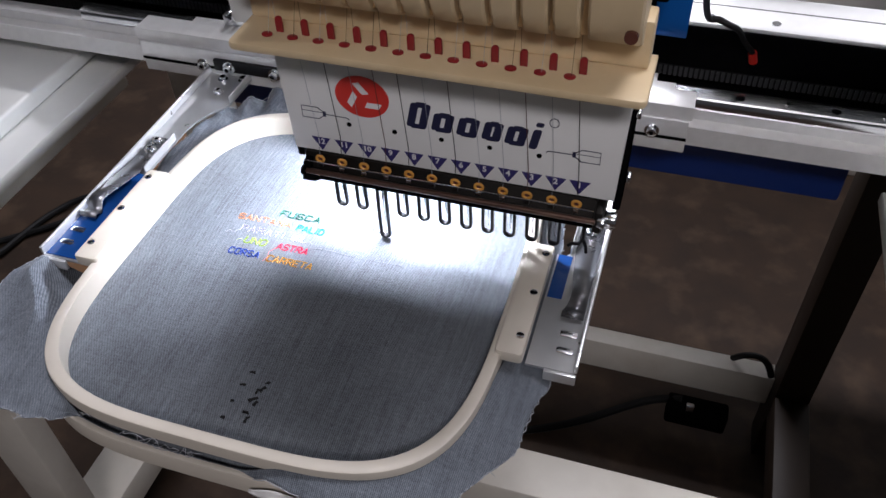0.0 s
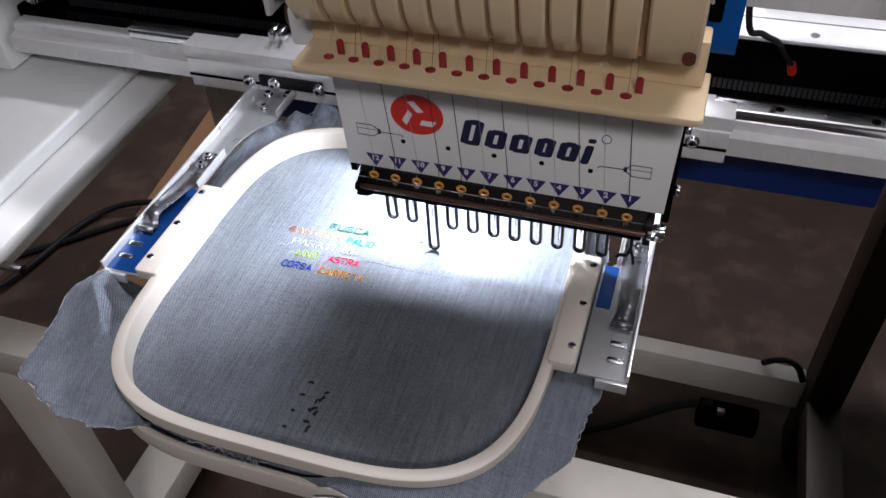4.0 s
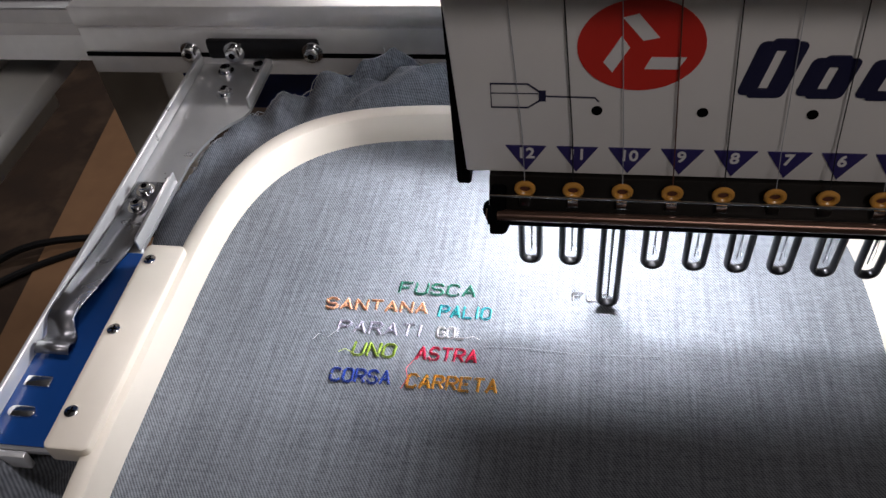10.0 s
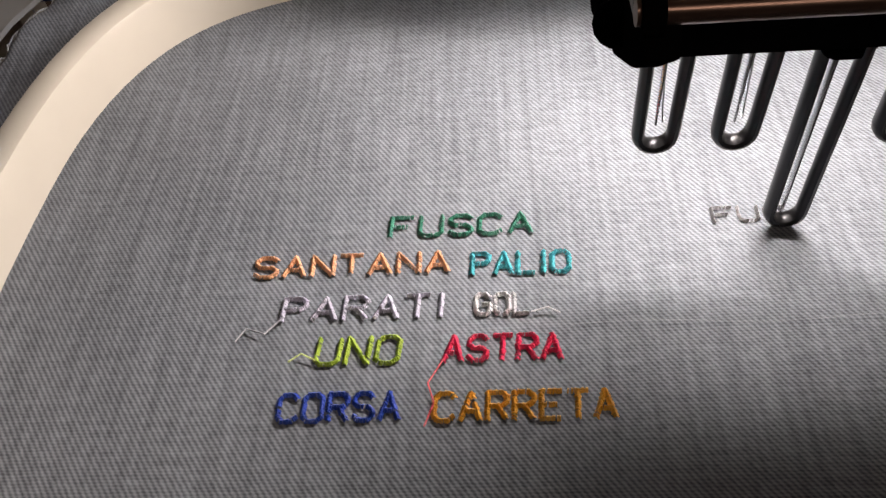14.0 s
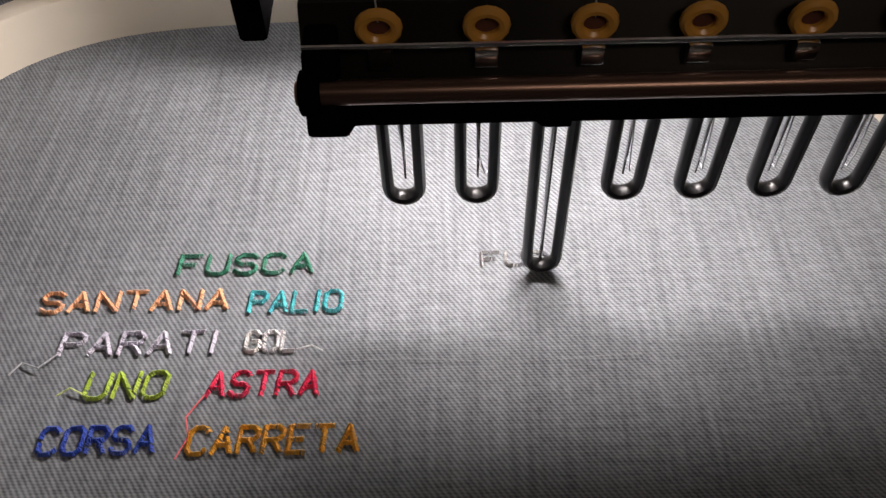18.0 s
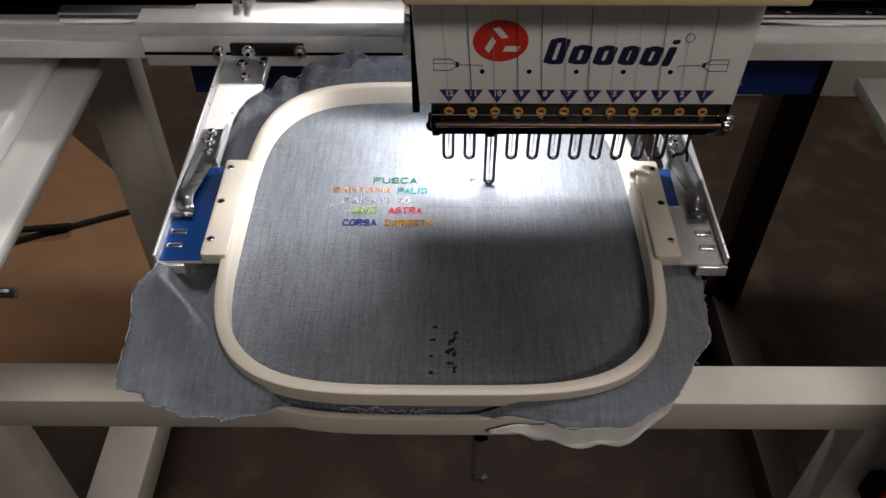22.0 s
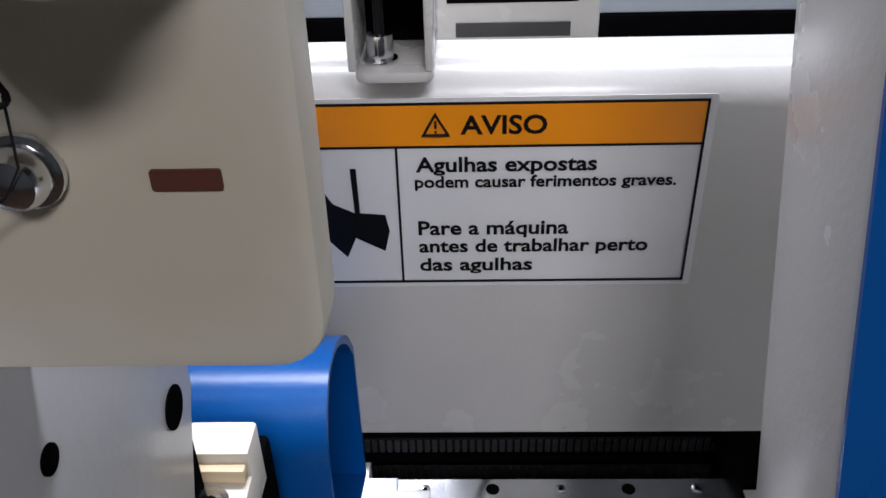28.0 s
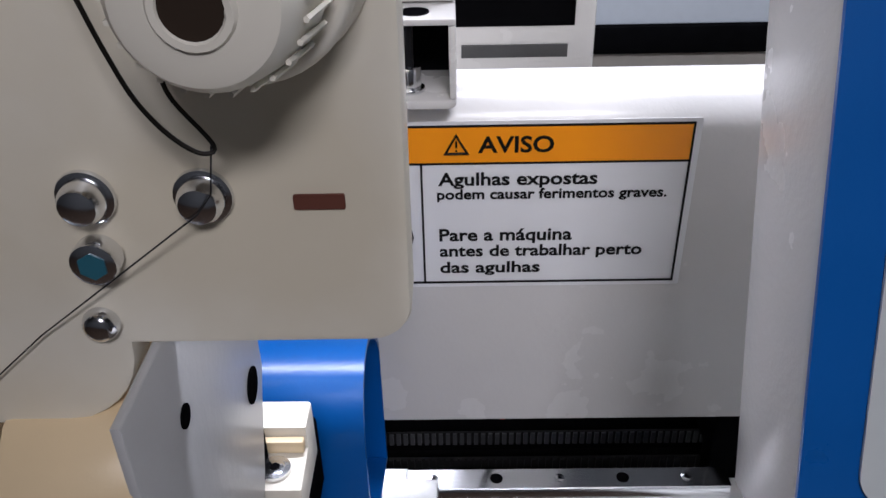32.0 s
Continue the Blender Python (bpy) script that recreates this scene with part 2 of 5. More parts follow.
def tube(bm, pts, r, seg=8, closed=False):
    """A round rod swept along pts."""
    pts = [Vector(p) for p in pts]
    n = len(pts)
    rings = []
    side = None
    for i, p in enumerate(pts):
        a = pts[(i - 1) % n] if closed or i else p
        b = pts[(i + 1) % n] if closed or i < n - 1 else p
        d = (b - a).normalized()
        if side is None:
            side = d.orthogonal().normalized()
        side = (side - d * side.dot(d)).normalized()
        up = d.cross(side)
        rings.append([bm.verts.new(p + r * (math.cos(k * math.tau / seg) * side + math.sin(k * math.tau / seg) * up)) for k in range(seg)])
    for i in range(n if closed else n - 1):
        a, b = rings[i], rings[(i + 1) % n]
        for k in range(seg):
            bm.faces.new((a[k], a[(k + 1) % seg], b[(k + 1) % seg], b[k]))
    if not closed:
        bm.faces.new(rings[0][::-1]), bm.faces.new(rings[-1])
    return bm


def flow(pts, n=5):
    """A smooth line through pts, with n steps between two of them."""
    ps = [Vector(p) for p in pts]
    out = []
    for i in range(len(ps) - 1):
        a, b, c, d = ps[max(i - 1, 0)], ps[i], ps[i + 1], ps[min(i + 2, len(ps) - 1)]
        for k in range(n):
            t = k / n
            out.append(0.5 * (2 * b + (c - a) * t + (2 * a - 5 * b + 4 * c - d) * t * t + (3 * b - a - 3 * c + d) * t ** 3))
    return out + [ps[-1]]


def prism(bm, poly, a, b, axis="y", bevel=0.0, seg=2):
    """A flat outline pushed from a to b along an axis. The outline is in (x, z) for y, (y, z) for x, (x, y) for z."""
    def at(p, c):
        return {"y": (p[0], c, p[1]), "x": (c, p[0], p[1]), "z": (p[0], p[1], c)}[axis]
    v0 = [bm.verts.new(at(p, a)) for p in poly]
    v1 = [bm.verts.new(at(p, b)) for p in poly]
    n = len(poly)
    fs = [bm.faces.new(v0), bm.faces.new(v1[::-1])]
    caps = list({e for f in fs for e in f.edges})
    for i in range(n):
        fs.append(bm.faces.new((v0[i], v1[i], v1[(i + 1) % n], v0[(i + 1) % n])))
    bmesh.ops.recalc_face_normals(bm, faces=fs)
    if bevel:
        bmesh.ops.bevel(bm, geom=caps, offset=bevel, segments=seg, profile=0.5, affect="EDGES")
    return bm


def rounded(x0, x1, y0, y1, r, n=6):
    """A rectangle's outline with round corners; r is one radius or four, from (x0, y0) anticlockwise."""
    rs = r if isinstance(r, (tuple, list)) else (r,) * 4
    out = []
    for (cx, cy, a0), q in zip(((x0, y0, 180), (x1, y0, 270), (x1, y1, 0), (x0, y1, 90)), rs):
        if q <= 0:
            out.append((cx, cy))
            continue
        ox, oy = cx + (q if cx == x0 else -q), cy + (q if cy == y0 else -q)
        for k in range(n + 1):
            a = radians(a0 + 90 * k / n)
            out.append((ox + q * math.cos(a), oy + q * math.sin(a)))
    return out


def ngon(cx, cy, r, n=24, ry=None, a0=0.0):
    return [(cx + r * math.cos(a0 + k * math.tau / n), cy + (ry or r) * math.sin(a0 + k * math.tau / n)) for k in range(n)]


def mesh_of(name, bm, mat, smooth=True, angle=35):
    me = bpy.data.meshes.new(name)
    bm.normal_update()
    if smooth:
        lim = radians(angle)
        for f in bm.faces:
            f.smooth = True
        for e in bm.edges:
            if len(e.link_faces) == 2 and e.calc_face_angle(0) > lim:
                e.smooth = False
    bm.to_mesh(me)
    bm.free()
    me.materials.append(mat)
    return me


def part(name, bm, mat, parent, label="", smooth=True):
    ob = new(name, mesh_of(name, bm, mat, smooth))
    ob.parent = parent
    if parent is not None:
        ob.matrix_parent_inverse = parent.matrix_basis.inverted() if parent.parent is None else Matrix()
    if label:
        tagged(ob, label)
    return ob


def thing(name, label, category, at=(0, 0, 0), group="", kind=""):
    ob = new(name)
    ob.empty_display_size = 0.02
    ob.location = at
    return tagged(ob, label, category, group, kind)


def solid(name, bm, mat, label, category="", kind="", group="", smooth=True):
    return tagged(new(name, mesh_of(name, bm, mat, smooth)), label, category, group, kind)


def text_bm(body, size, x, z, y=0.0, axis="y", depth=0.0004, align="LEFT", squash=1.0, bold=0.0):
    """Raised letters as a bmesh, upright on a wall facing -y (axis y) or lying on a sheet (axis z)."""
    cu = bpy.data.curves.new("letters", "FONT")
    cu.body, cu.size, cu.align_x, cu.offset, cu.resolution_u = body, size, align, bold, 3
    cu.extrude = depth / 2
    ob = bpy.data.objects.new("letters", cu)
    me = ob.to_mesh()
    bm = bmesh.new()
    bm.from_mesh(me)
    ob.to_mesh_clear()
    bpy.data.objects.remove(ob)
    bpy.data.curves.remove(cu)
    for v in bm.verts:
        a, b, c = v.co.x * squash, v.co.y, v.co.z
        v.co = (x + a, y - c, z + b) if axis == "y" else (x + a, z + b, y + c)
    return bm


B = bmesh.new

# ---- room ----
solid("floor", box(B(), -4, 4, -3, 3.2, -0.1, 0), M_FLOOR, "stained worn brown concrete floor", kind="structure")
# Only the north wall is in view; the others are dark to limit bounce.
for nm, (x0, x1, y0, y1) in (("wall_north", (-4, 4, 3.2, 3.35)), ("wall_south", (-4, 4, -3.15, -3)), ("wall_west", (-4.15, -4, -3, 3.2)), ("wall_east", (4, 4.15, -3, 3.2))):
    solid(nm, box(B(), x0, x1, y0, y1, 0, 3), M_WALLN if nm == "wall_north" else M_WALL, "pale grey painted wall" if nm == "wall_north" else "unseen grey wall kept dark against bounced light", kind="structure")
solid("ceiling", box(B(), -4, 4, -3, 3.2, 3, 3.1), M_WALL, "unseen grey ceiling kept dark against bounced light", kind="structure")

# ---- machine stand ----
stand = thing("machine_stand", "cream painted steel tube stand under the machine", "stand", (0, 0, 0))
part("front_bar", box(B(), -0.95, 0.85, -0.05, 0.0, 0.63, 0.68, 0.003), M_FRAME, stand)
part("front_leg", box(B(), -0.667, -0.583, -0.048, -0.011, 0.0, 0.63, 0.003), M_FRAME, stand)
# The right leg and side bar are coloured dark to look shaded.
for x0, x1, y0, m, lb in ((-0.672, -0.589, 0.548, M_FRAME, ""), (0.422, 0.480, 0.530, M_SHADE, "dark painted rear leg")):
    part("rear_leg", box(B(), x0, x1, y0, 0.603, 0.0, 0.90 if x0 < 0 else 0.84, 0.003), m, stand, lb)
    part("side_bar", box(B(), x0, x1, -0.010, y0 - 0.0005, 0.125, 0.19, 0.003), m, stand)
part("lower_bar", box(B(), -0.5885, 0.4215, 0.566, 0.602, 0.115, 0.19, 0.003), M_FRAME, stand)
part("weld_plate", box(B(), -0.085, -0.06, -0.054, -0.0505, 0.63, 0.68, 0.001), M_FRAME, stand)
for z, l in ((0.66, 0.012), (0.648, 0.02)):
    bo = part("bolt", cyl(B(), (-0.075 + (0.66 - z), -0.051, z), (-0.075 + (0.66 - z), -0.052 - l, z), 0.006, seg=6), M_DARK, stand)
    part("nut", cyl(B(), (-0.075 + (0.66 - z), -0.052 - l * 0.4, z), (-0.075 + (0.66 - z), -0.054 - l * 0.9, z), 0.0085, seg=6), M_DARK, bo)
# column with a lit red switch
part("front_leg", box(B(), 0.356, 0.428, -0.048, -0.002, 0.0, 0.63, 0.003), M_FRAME, stand)
M_LED = material("red_glow", (0.9, 0.02, 0.02), 0.3)
M_LED.node_tree.nodes["Principled BSDF"].inputs["Emission Color"].default_value = (1, 0.03, 0.02, 1)
M_LED.node_tree.nodes["Principled BSDF"].inputs["Emission Strength"].default_value = 1.5
sw = part("switch", box(B(), 0.392, 0.417, -0.056, -0.0482, 0.305, 0.330, 0.003), M_LED, stand, "lit red rocker switch")

part("switch_frame", box(B(), 0.389, 0.420, -0.0505, -0.0482, 0.302, 0.333, 0.001), M_RUBBER, stand)
for x0, x1, z0, z1, m in ((0.392, 0.410, 0.500, 0.545, M_RUBBER), (0.412, 0.424, 0.490, 0.520, M_RED), (0.416, 0.428, 0.520, 0.550, M_RUBBER)):
    part("connector", box(B(), x0, x1, -0.066, -0.0482, z0, z1, 0.003), m, stand)
part("screw", cyl(B(), (0.400, -0.0482, 0.468), (0.400, -0.052, 0.468), 0.004, seg=12), M_STEEL, stand)
part("hook", tube(B(), flow([(-0.066, -0.030, 0.629), (-0.066, -0.040, 0.600), (-0.068, -0.052, 0.560), (-0.066, -0.056, 0.535), (-0.058, -0.056, 0.527), (-0.053, -0.054, 0.535)]), 0.0035, 8), M_STEEL, stand)

# ---- tables ----
for x0, x1, y0, y1, rr, s in ((-1.15, -0.500, -0.09, 0.335, (0, 0.045, 0, 0), 1), (0.362, 1.05, -0.34, 0.255, (0.045, 0, 0, 0), -1)):
    tb = thing("side_table", "white laminate side table with a rounded front corner", "table", ((x0 + x1) / 2, 0, 0.84), "side tables of the machine")
    part("tabletop", prism(B(), rounded(x0, x1, y0, y1, rr), 0.860, 0.8765, "z", 0.003), M_TABLE, tb)
    ix0, ix1 = (x0, x1 - 0.042) if s > 0 else (x0 + 0.042, x1)
    part("inlay", prism(B(), rounded(ix0, ix1, y0 + 0.03, y1 - 0.01, tuple(q * 0.7 for q in rr)), 0.8767, 0.898, "z", 0.006, 3), M_TABLE, tb)
    part("apron", box(B(), x0 + (0.012 if s > 0 else 0.13), x1 - (0.055 if s > 0 else 0.012), y0 + 0.02 + (0 if s > 0 else 0.05), y1 - 0.01, 0.80, 0.8595, 0.003), M_FRAME, tb)
    ex = x1 - 0.03 if s > 0 else x0 + 0.03
    part("edge_bolt", cyl(B(), (ex, y0 - 0.004 + 0.045, 0.85), (ex + s * 0.045, y0 - 0.004 + 0.045, 0.85), 0.005, seg=10), M_STEEL, tb)

# ---- beam, covers, bed ----
beam = thing("machine_beam", "glossy off-white steel beam behind the sewing head", "beam", (0, 0.2, 1.12))
part("beam_tube", prism(B(), rounded(0.132, 0.166, 1.1205, 1.277, (0.002, 0.002, 0.006, 0.016), 8), -1.3, 0.9, "x"), M_BEAM, beam)
part("rear_brace", box(B(), -1.0, 0.9, 0.1665, 0.30, 1.13, 1.20, 0.004), M_FRAME, beam)
for x in (-0.85, 0.65):
    part("post", box(B(), x, x + 0.10, 0.185, 0.30, 0.84, 1.13, 0.004), M_FRAME, beam)
bracket = thing("stand_bracket", "cream box bracket bolted on the beam", "bracket", (0.17, 0.14, 1.2775))
part("floor_plate", prism(B(), rounded(0.1618, 0.1853, 0.120, 0.160, (0.004, 0.004, 0, 0)), 1.2773, 1.2807, "z", 0.0008), M_BEAM, bracket)
part("wall", box(B(), 0.1829, 0.1853, 0.1205, 0.160, 1.2808, 1.3060, 0.0006), M_BEAM, bracket)
part("wall", box(B(), 0.1600, 0.1626, 0.1205, 0.160, 1.2808, 1.3060, 0.0006), M_BEAM, bracket)
# Black back sheet gives the open tube its dark interior by colour.
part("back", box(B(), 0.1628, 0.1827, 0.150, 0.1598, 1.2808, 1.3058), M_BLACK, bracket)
top = part("top_plate", box(B(), 0.1600, 0.1853, 0.1205, 0.160, 1.3062, 1.3085, 0.0006), M_BEAM, bracket)
part("top_hole", cyl(B(), (0.1715, 0.129, 1.3083), (0.1715, 0.129, 1.3088), 0.005, seg=20), M_BLACK, top)
part("post", box(B(), 0.1600, 0.1853, 0.139, 0.160, 1.3090, 1.42, 0.001), M_BEAM, bracket)
bo = part("bolt", cyl(B(), (0.1690, 0.130, 1.2808), (0.1690, 0.130, 1.2897), 0.0041, seg=24, bevel=0.0006), M_STEEL, bracket)
part("washer", cyl(B(), (0.1690, 0.130, 1.28075), (0.1690, 0.130, 1.2822), 0.0054, seg=24, bevel=0.0003), M_STEEL, bo)
part("stud", cyl(B(), (0.1690, 0.130, 1.2898), (0.1690, 0.130, 1.3055), 0.0016, seg=12), M_GUN, bo)

cover = thing("arm_cover", "blue painted steel cover along the beam", "machine cover", (0, 0.1, 1.07))
SHELL = [(0.1318, 1.098), (0.1318, 1.167), (0.122, 1.181), (0.110, 1.190), (0.099, 1.1955), (0.087, 1.1975), (0.077, 1.1945), (0.070, 1.187), (0.0662, 1.176), (0.0655, 1.163), (0.0655, 1.125), (0.070, 1.116)]

for _ in range(2):
    cut = [SHELL[0]]
    for p, q in zip(SHELL[1:], SHELL[2:]):
        cut += [tuple(a * 0.75 + b * 0.25 for a, b in zip(p, q)), tuple(a * 0.25 + b * 0.75 for a, b in zip(p, q))]
    cut[1], cut[-1] = SHELL[1], SHELL[-1]
    SHELL = cut


def shell_ring(d):
    """The cover's outline moved in by d, kept at the beam side."""
    cy, cz = 0.095, 1.15
    return [(y - d if y > 0.131 else y + d * (1 if y < cy else -1) * min(1, abs(y - cy) / 0.02), z - d if z > cz else z + d) for y, z in SHELL]


part("shell", prism(B(), SHELL, -1.2, 0.100, "x"), M_BLUE, cover)
# open end: a thin wall with a dark hollow
bm = B()
o0, o1, i1, i0 = ([bm.verts.new((x, *p)) for p in ps] for x, ps in ((0.1001, SHELL), (0.151, SHELL), (0.151, shell_ring(0.0022)), (0.1001, shell_ring(0.0022))))
n = len(SHELL)
for k in range(n):
    j = (k + 1) % n
    for p, q in ((o0, o1), (o1, i1), (i1, i0)):
        bm.faces.new((p[k], p[j], q[j], q[k]))
bmesh.ops.recalc_face_normals(bm, faces=bm.faces)
part("end_lip", bm, M_BLUE, cover)
part("end_plate", prism(B(), shell_ring(0.0023), 0.1001, 0.1020, "x"), M_BLUE, cover)

bed = thing("machine_bed", "blue painted lower machine bed under the rail", "machine bed", (0, 0.3, 0.83))
part("bed_body", box(B(), -0.40, 0.335, 0.285, 0.52, 0.83, 0.924, 0.004), M_NAVY, bed)
part("tray", box(B(), -0.75, 0.75, 0.263, 0.62, 0.9245, 0.94, 0.002), M_BLACK, bed, "black flat belt tray")
plate = part("rear_plate", box(B(), -0.75, 0.75, 0.292, 0.60, 0.985, 1.01, 0.003), M_ALU2, bed, "pale silver rear plate")
M_GREYP = material("dark_grey_paint", (0.05, 0.05, 0.052), 0.4, var=0.25, scale=30)
part("plate_front", box(B(), -0.75, 0.75, 0.289, 0.2918, 0.972, 1.006), M_BLACK, bed, "black painted front edge")
part("plate_foot", box(B(), -0.75, 0.75, 0.2895, 0.2918, 0.941, 0.9719), M_BLACK, bed)
part("plate_groove", box(B(), -0.75, 0.75, 0.3295, 0.3312, 1.0095, 1.0103), M_GREYP, plate)
for x in (0.17, 0.23, 0.33, 0.45, -0.25, -0.45):
    part("screw", cyl(B(), (x, 0.305, 1.0095), (x, 0.305, 1.0115), 0.0045, seg=14, bevel=0.0006), M_STEEL, plate)


def teeth(x0, x1, y, z, h):
    """The row of teeth of a belt on edge, towards the front."""
    bm = B()
    for i in range(int((x1 - x0) / 0.005)):
        a = x0 + (i + 0.2) * 0.005
        b = a + 0.003
        v = [bm.verts.new(p) for p in ((a, y - 0.0015, z), (b, y - 0.0015, z), (b, y - 0.0015, z + h), (a, y - 0.0015, z + h), (a, y, z), (b, y, z), (b, y, z + h), (a, y, z + h))]
        for f in ((0, 1, 2, 3), (3, 2, 6, 7), (0, 4, 5, 1), (1, 5, 6, 2), (0, 3, 7, 4)):
            bm.faces.new([v[j] for j in f])
    return bm


for y, z, m in ((0.267, 0.945, M_RUBBER), (0.279, 0.958, M_BELT)):
    bt = thing("toothed_belt", "black toothed drive belt behind the rail", "belt", (0, y, z), "drive belts")
    part("band", box(B(), -0.70, 0.36, y, y + 0.002, z, z + 0.010), M_RUBBER, bt)
    tagged(part("teeth", teeth(-0.70, 0.36, y - 0.0001, z, 0.010), m, bt), kind="stuff")

drive = thing("belt_block", "black belt pulley block with a silver plate", "pulley block", (0.40, 0.28, 0.94))
part("housing", box(B(), 0.352, 0.445, 0.248, 0.288, 0.972, 1.03, 0.003), M_BLACK, drive)
part("plate", box(B(), 0.372, 0.418, 0.243, 0.2478, 0.978, 0.986, 0.001), M_STEEL, drive)
part("pulley", cyl(B(), (0.462, 0.265, 0.96), (0.462, 0.265, 1.0), 0.014, seg=24), M_STEEL, drive)
for x in (0.362, 0.435):
    part("foot", box(B(), x - 0.008, x + 0.008, 0.25, 0.27, 0.941, 0.972, 0.001), M_BLACK, drive)
lb = thing("belt_block", "black belt pulley block with a knurled steel pulley", "pulley block", (-0.60, 0.28, 0.94))
part("housing", box(B(), -0.69, -0.62, 0.25, 0.288, 0.949, 0.965, 0.003), M_BLACK, lb)
gear = [(-0.655 + r * math.cos(k * math.tau / 72), 0.268 + r * math.sin(k * math.tau / 72)) for k in range(72) for r in (0.0142 if k % 3 else 0.0126,)]
part("pulley", prism(B(), gear, 0.9655, 0.992, "z", 0.0006), M_STEEL, lb)

cab = thing("control_cable", "black spiral-wrapped cable with a red tape end", "cable", (0.2, 0.3, 1.0))
part("sleeve", tube(B(), flow([(0.158, 0.19, 1.1285), (0.160, 0.195, 1.09), (0.1654, 0.2, 1.065), (0.1745, 0.215, 1.056), (0.1838, 0.235, 1.0418), (0.195, 0.254, 1.027), (0.2044, 0.27, 1.0065), (0.2145, 0.2825, 0.990)]), 0.0028, 8), M_RUBBER, cab)
part("tape", tube(B(), [(0.2135, 0.2815, 0.9915), (0.2165, 0.2845, 0.980)], 0.0042, 8), M_RED, cab)

# ---- X rail ----
rail = thing("carriage_rail", "silver aluminium carriage rail with a steel guide on top", "rail", (0, 0.22, 0.926))
part("bar", prism(B(), [(0.212, 0.926), (0.2455, 0.926), (0.2455, 0.957), (0.226, 0.957), (0.224, 0.948), (0.212, 0.946)], -0.665, 0.70, "x", 0.001), M_ALU, rail)
guide = part("guide", prism(B(), [(0.2275, 0.9572), (0.2435, 0.9572), (0.2435, 0.964), (0.2425, 0.9665), (0.2435, 0.9695), (0.2275, 0.9695), (0.2285, 0.9665), (0.2275, 0.964)], -0.50, 0.362, "x"), M_STEEL, rail, "polished steel linear guide")
for i in range(-3, 5):
    x = 0.168 + 0.0416 * i
    if i % 2 == 0:
        s = part("screw", cyl(B(), (x, 0.2355, 0.9694), (x, 0.2355, 0.9703), 0.0032, seg=18, bevel=0.0004), M_STEEL, guide)
        part("socket", cyl(B(), (x, 0.2355, 0.9702), (x, 0.2355, 0.9705), 0.0015, seg=6), M_BLACK, s)
    else:
        part("hole", cyl(B(), (x, 0.2355, 0.9693), (x, 0.2355, 0.9698), 0.0042, seg=20), M_BLACK, guide)


def bolt(parent, x, y, z, r=0.0042, h=0.006, d=(0, 0, 1)):
    d = Vector(d)
    p = Vector((x, y, z))
    b = part("bolt", cyl(B(), p, p + d * h, r, seg=18, bevel=0.0006), M_STEEL, parent)
    part("socket", cyl(B(), p + d * (h - 0.0002), p + d * (h + 0.0002), r * 0.5, seg=6), M_BLACK, b)
    part("washer", cyl(B(), p + d * 0.0001, p + d * 0.0012, r * 1.5, seg=18), M_STEEL, b)
    return b


def clamp(x0, x1, side):
    """A stepped silver slider on the rail; side is the sign of the way it steps up towards the head."""
    c = thing("rail_clamp", "stepped silver slider block clamped to the rail", "clamp", ((x0 + x1) / 2, 0.22, 0.93), "rail clamps")
    w = x1 - x0
    a, b = (x0, x1) if side > 0 else (x1, x0)
    def s(f):
        return a + (b - a) * f
    poly = [(s(0), 0.205), (s(0), 0.233), (s(0.2), 0.233), (s(0.2), 0.243), (s(0.38), 0.243), (s(0.38), 0.256), (s(1), 0.256), (s(1), 0.205)]
    part("top_plate", prism(B(), poly, 0.9575, 0.972, "z", 0.001), M_ALU, c)
    part("jaw", box(B(), x0 + 0.002, x1 - 0.002, 0.2035, 0.2117, 0.922, 0.957, 0.001), M_ALU, c)
    part("groove", box(B(), x0 + 0.0018, x1 - 0.0018, 0.2025, 0.2034, 0.936, 0.939), M_BLACK, c)
    return c


cl = clamp(-0.414, -0.144, 1)
for x in (-0.335, -0.325):
    part("latch", box(B(), x + 0.015, x + 0.021, 0.232, 0.25, 0.9722, 0.985, 0.001), M_STEEL, cl)
blk = part("clamp_block", box(B(), -0.322, -0.246, 0.1975, 0.2024, 0.9375, 0.9515, 0.002), M_GUN, cl, "dark steel clamp block")
lp = part("lock_plate", box(B(), -0.30, -0.235, 0.25, 0.262, 0.9722, 0.977, 0.001), M_DARK, cl)
for x in (-0.285, -0.25):
    part("screw", cyl(B(), (x, 0.256, 0.977), (x, 0.256, 0.980), 0.004, seg=14), M_STEEL, lp)
cr = clamp(0.070, 0.171, -1)
for c, xs in ((cl, (-0.345, -0.315, -0.262)), (cr, (0.092, 0.125))):
    for x in xs:
        bolt(c, x + 0.012, 0.1974 if c is cl and x < -0.26 else 0.2024, 0.944, 0.0046, 0.006, (0, -1, 0))

# ---- hoop ----
HX, HY = 0.011, -0.0065
HC = (-0.116 + HX, -0.027 + HY)


def oval(a, b, n=96, e=4.0):
    out = []
    for k in range(n):
        t = k * math.tau / n
        c, s = math.cos(t), math.sin(t)
        out.append((HC[0] + a * math.copysign(abs(c) ** (2 / e), c), HC[1] + b * math.copysign(abs(s) ** (2 / e), s)))
    return out


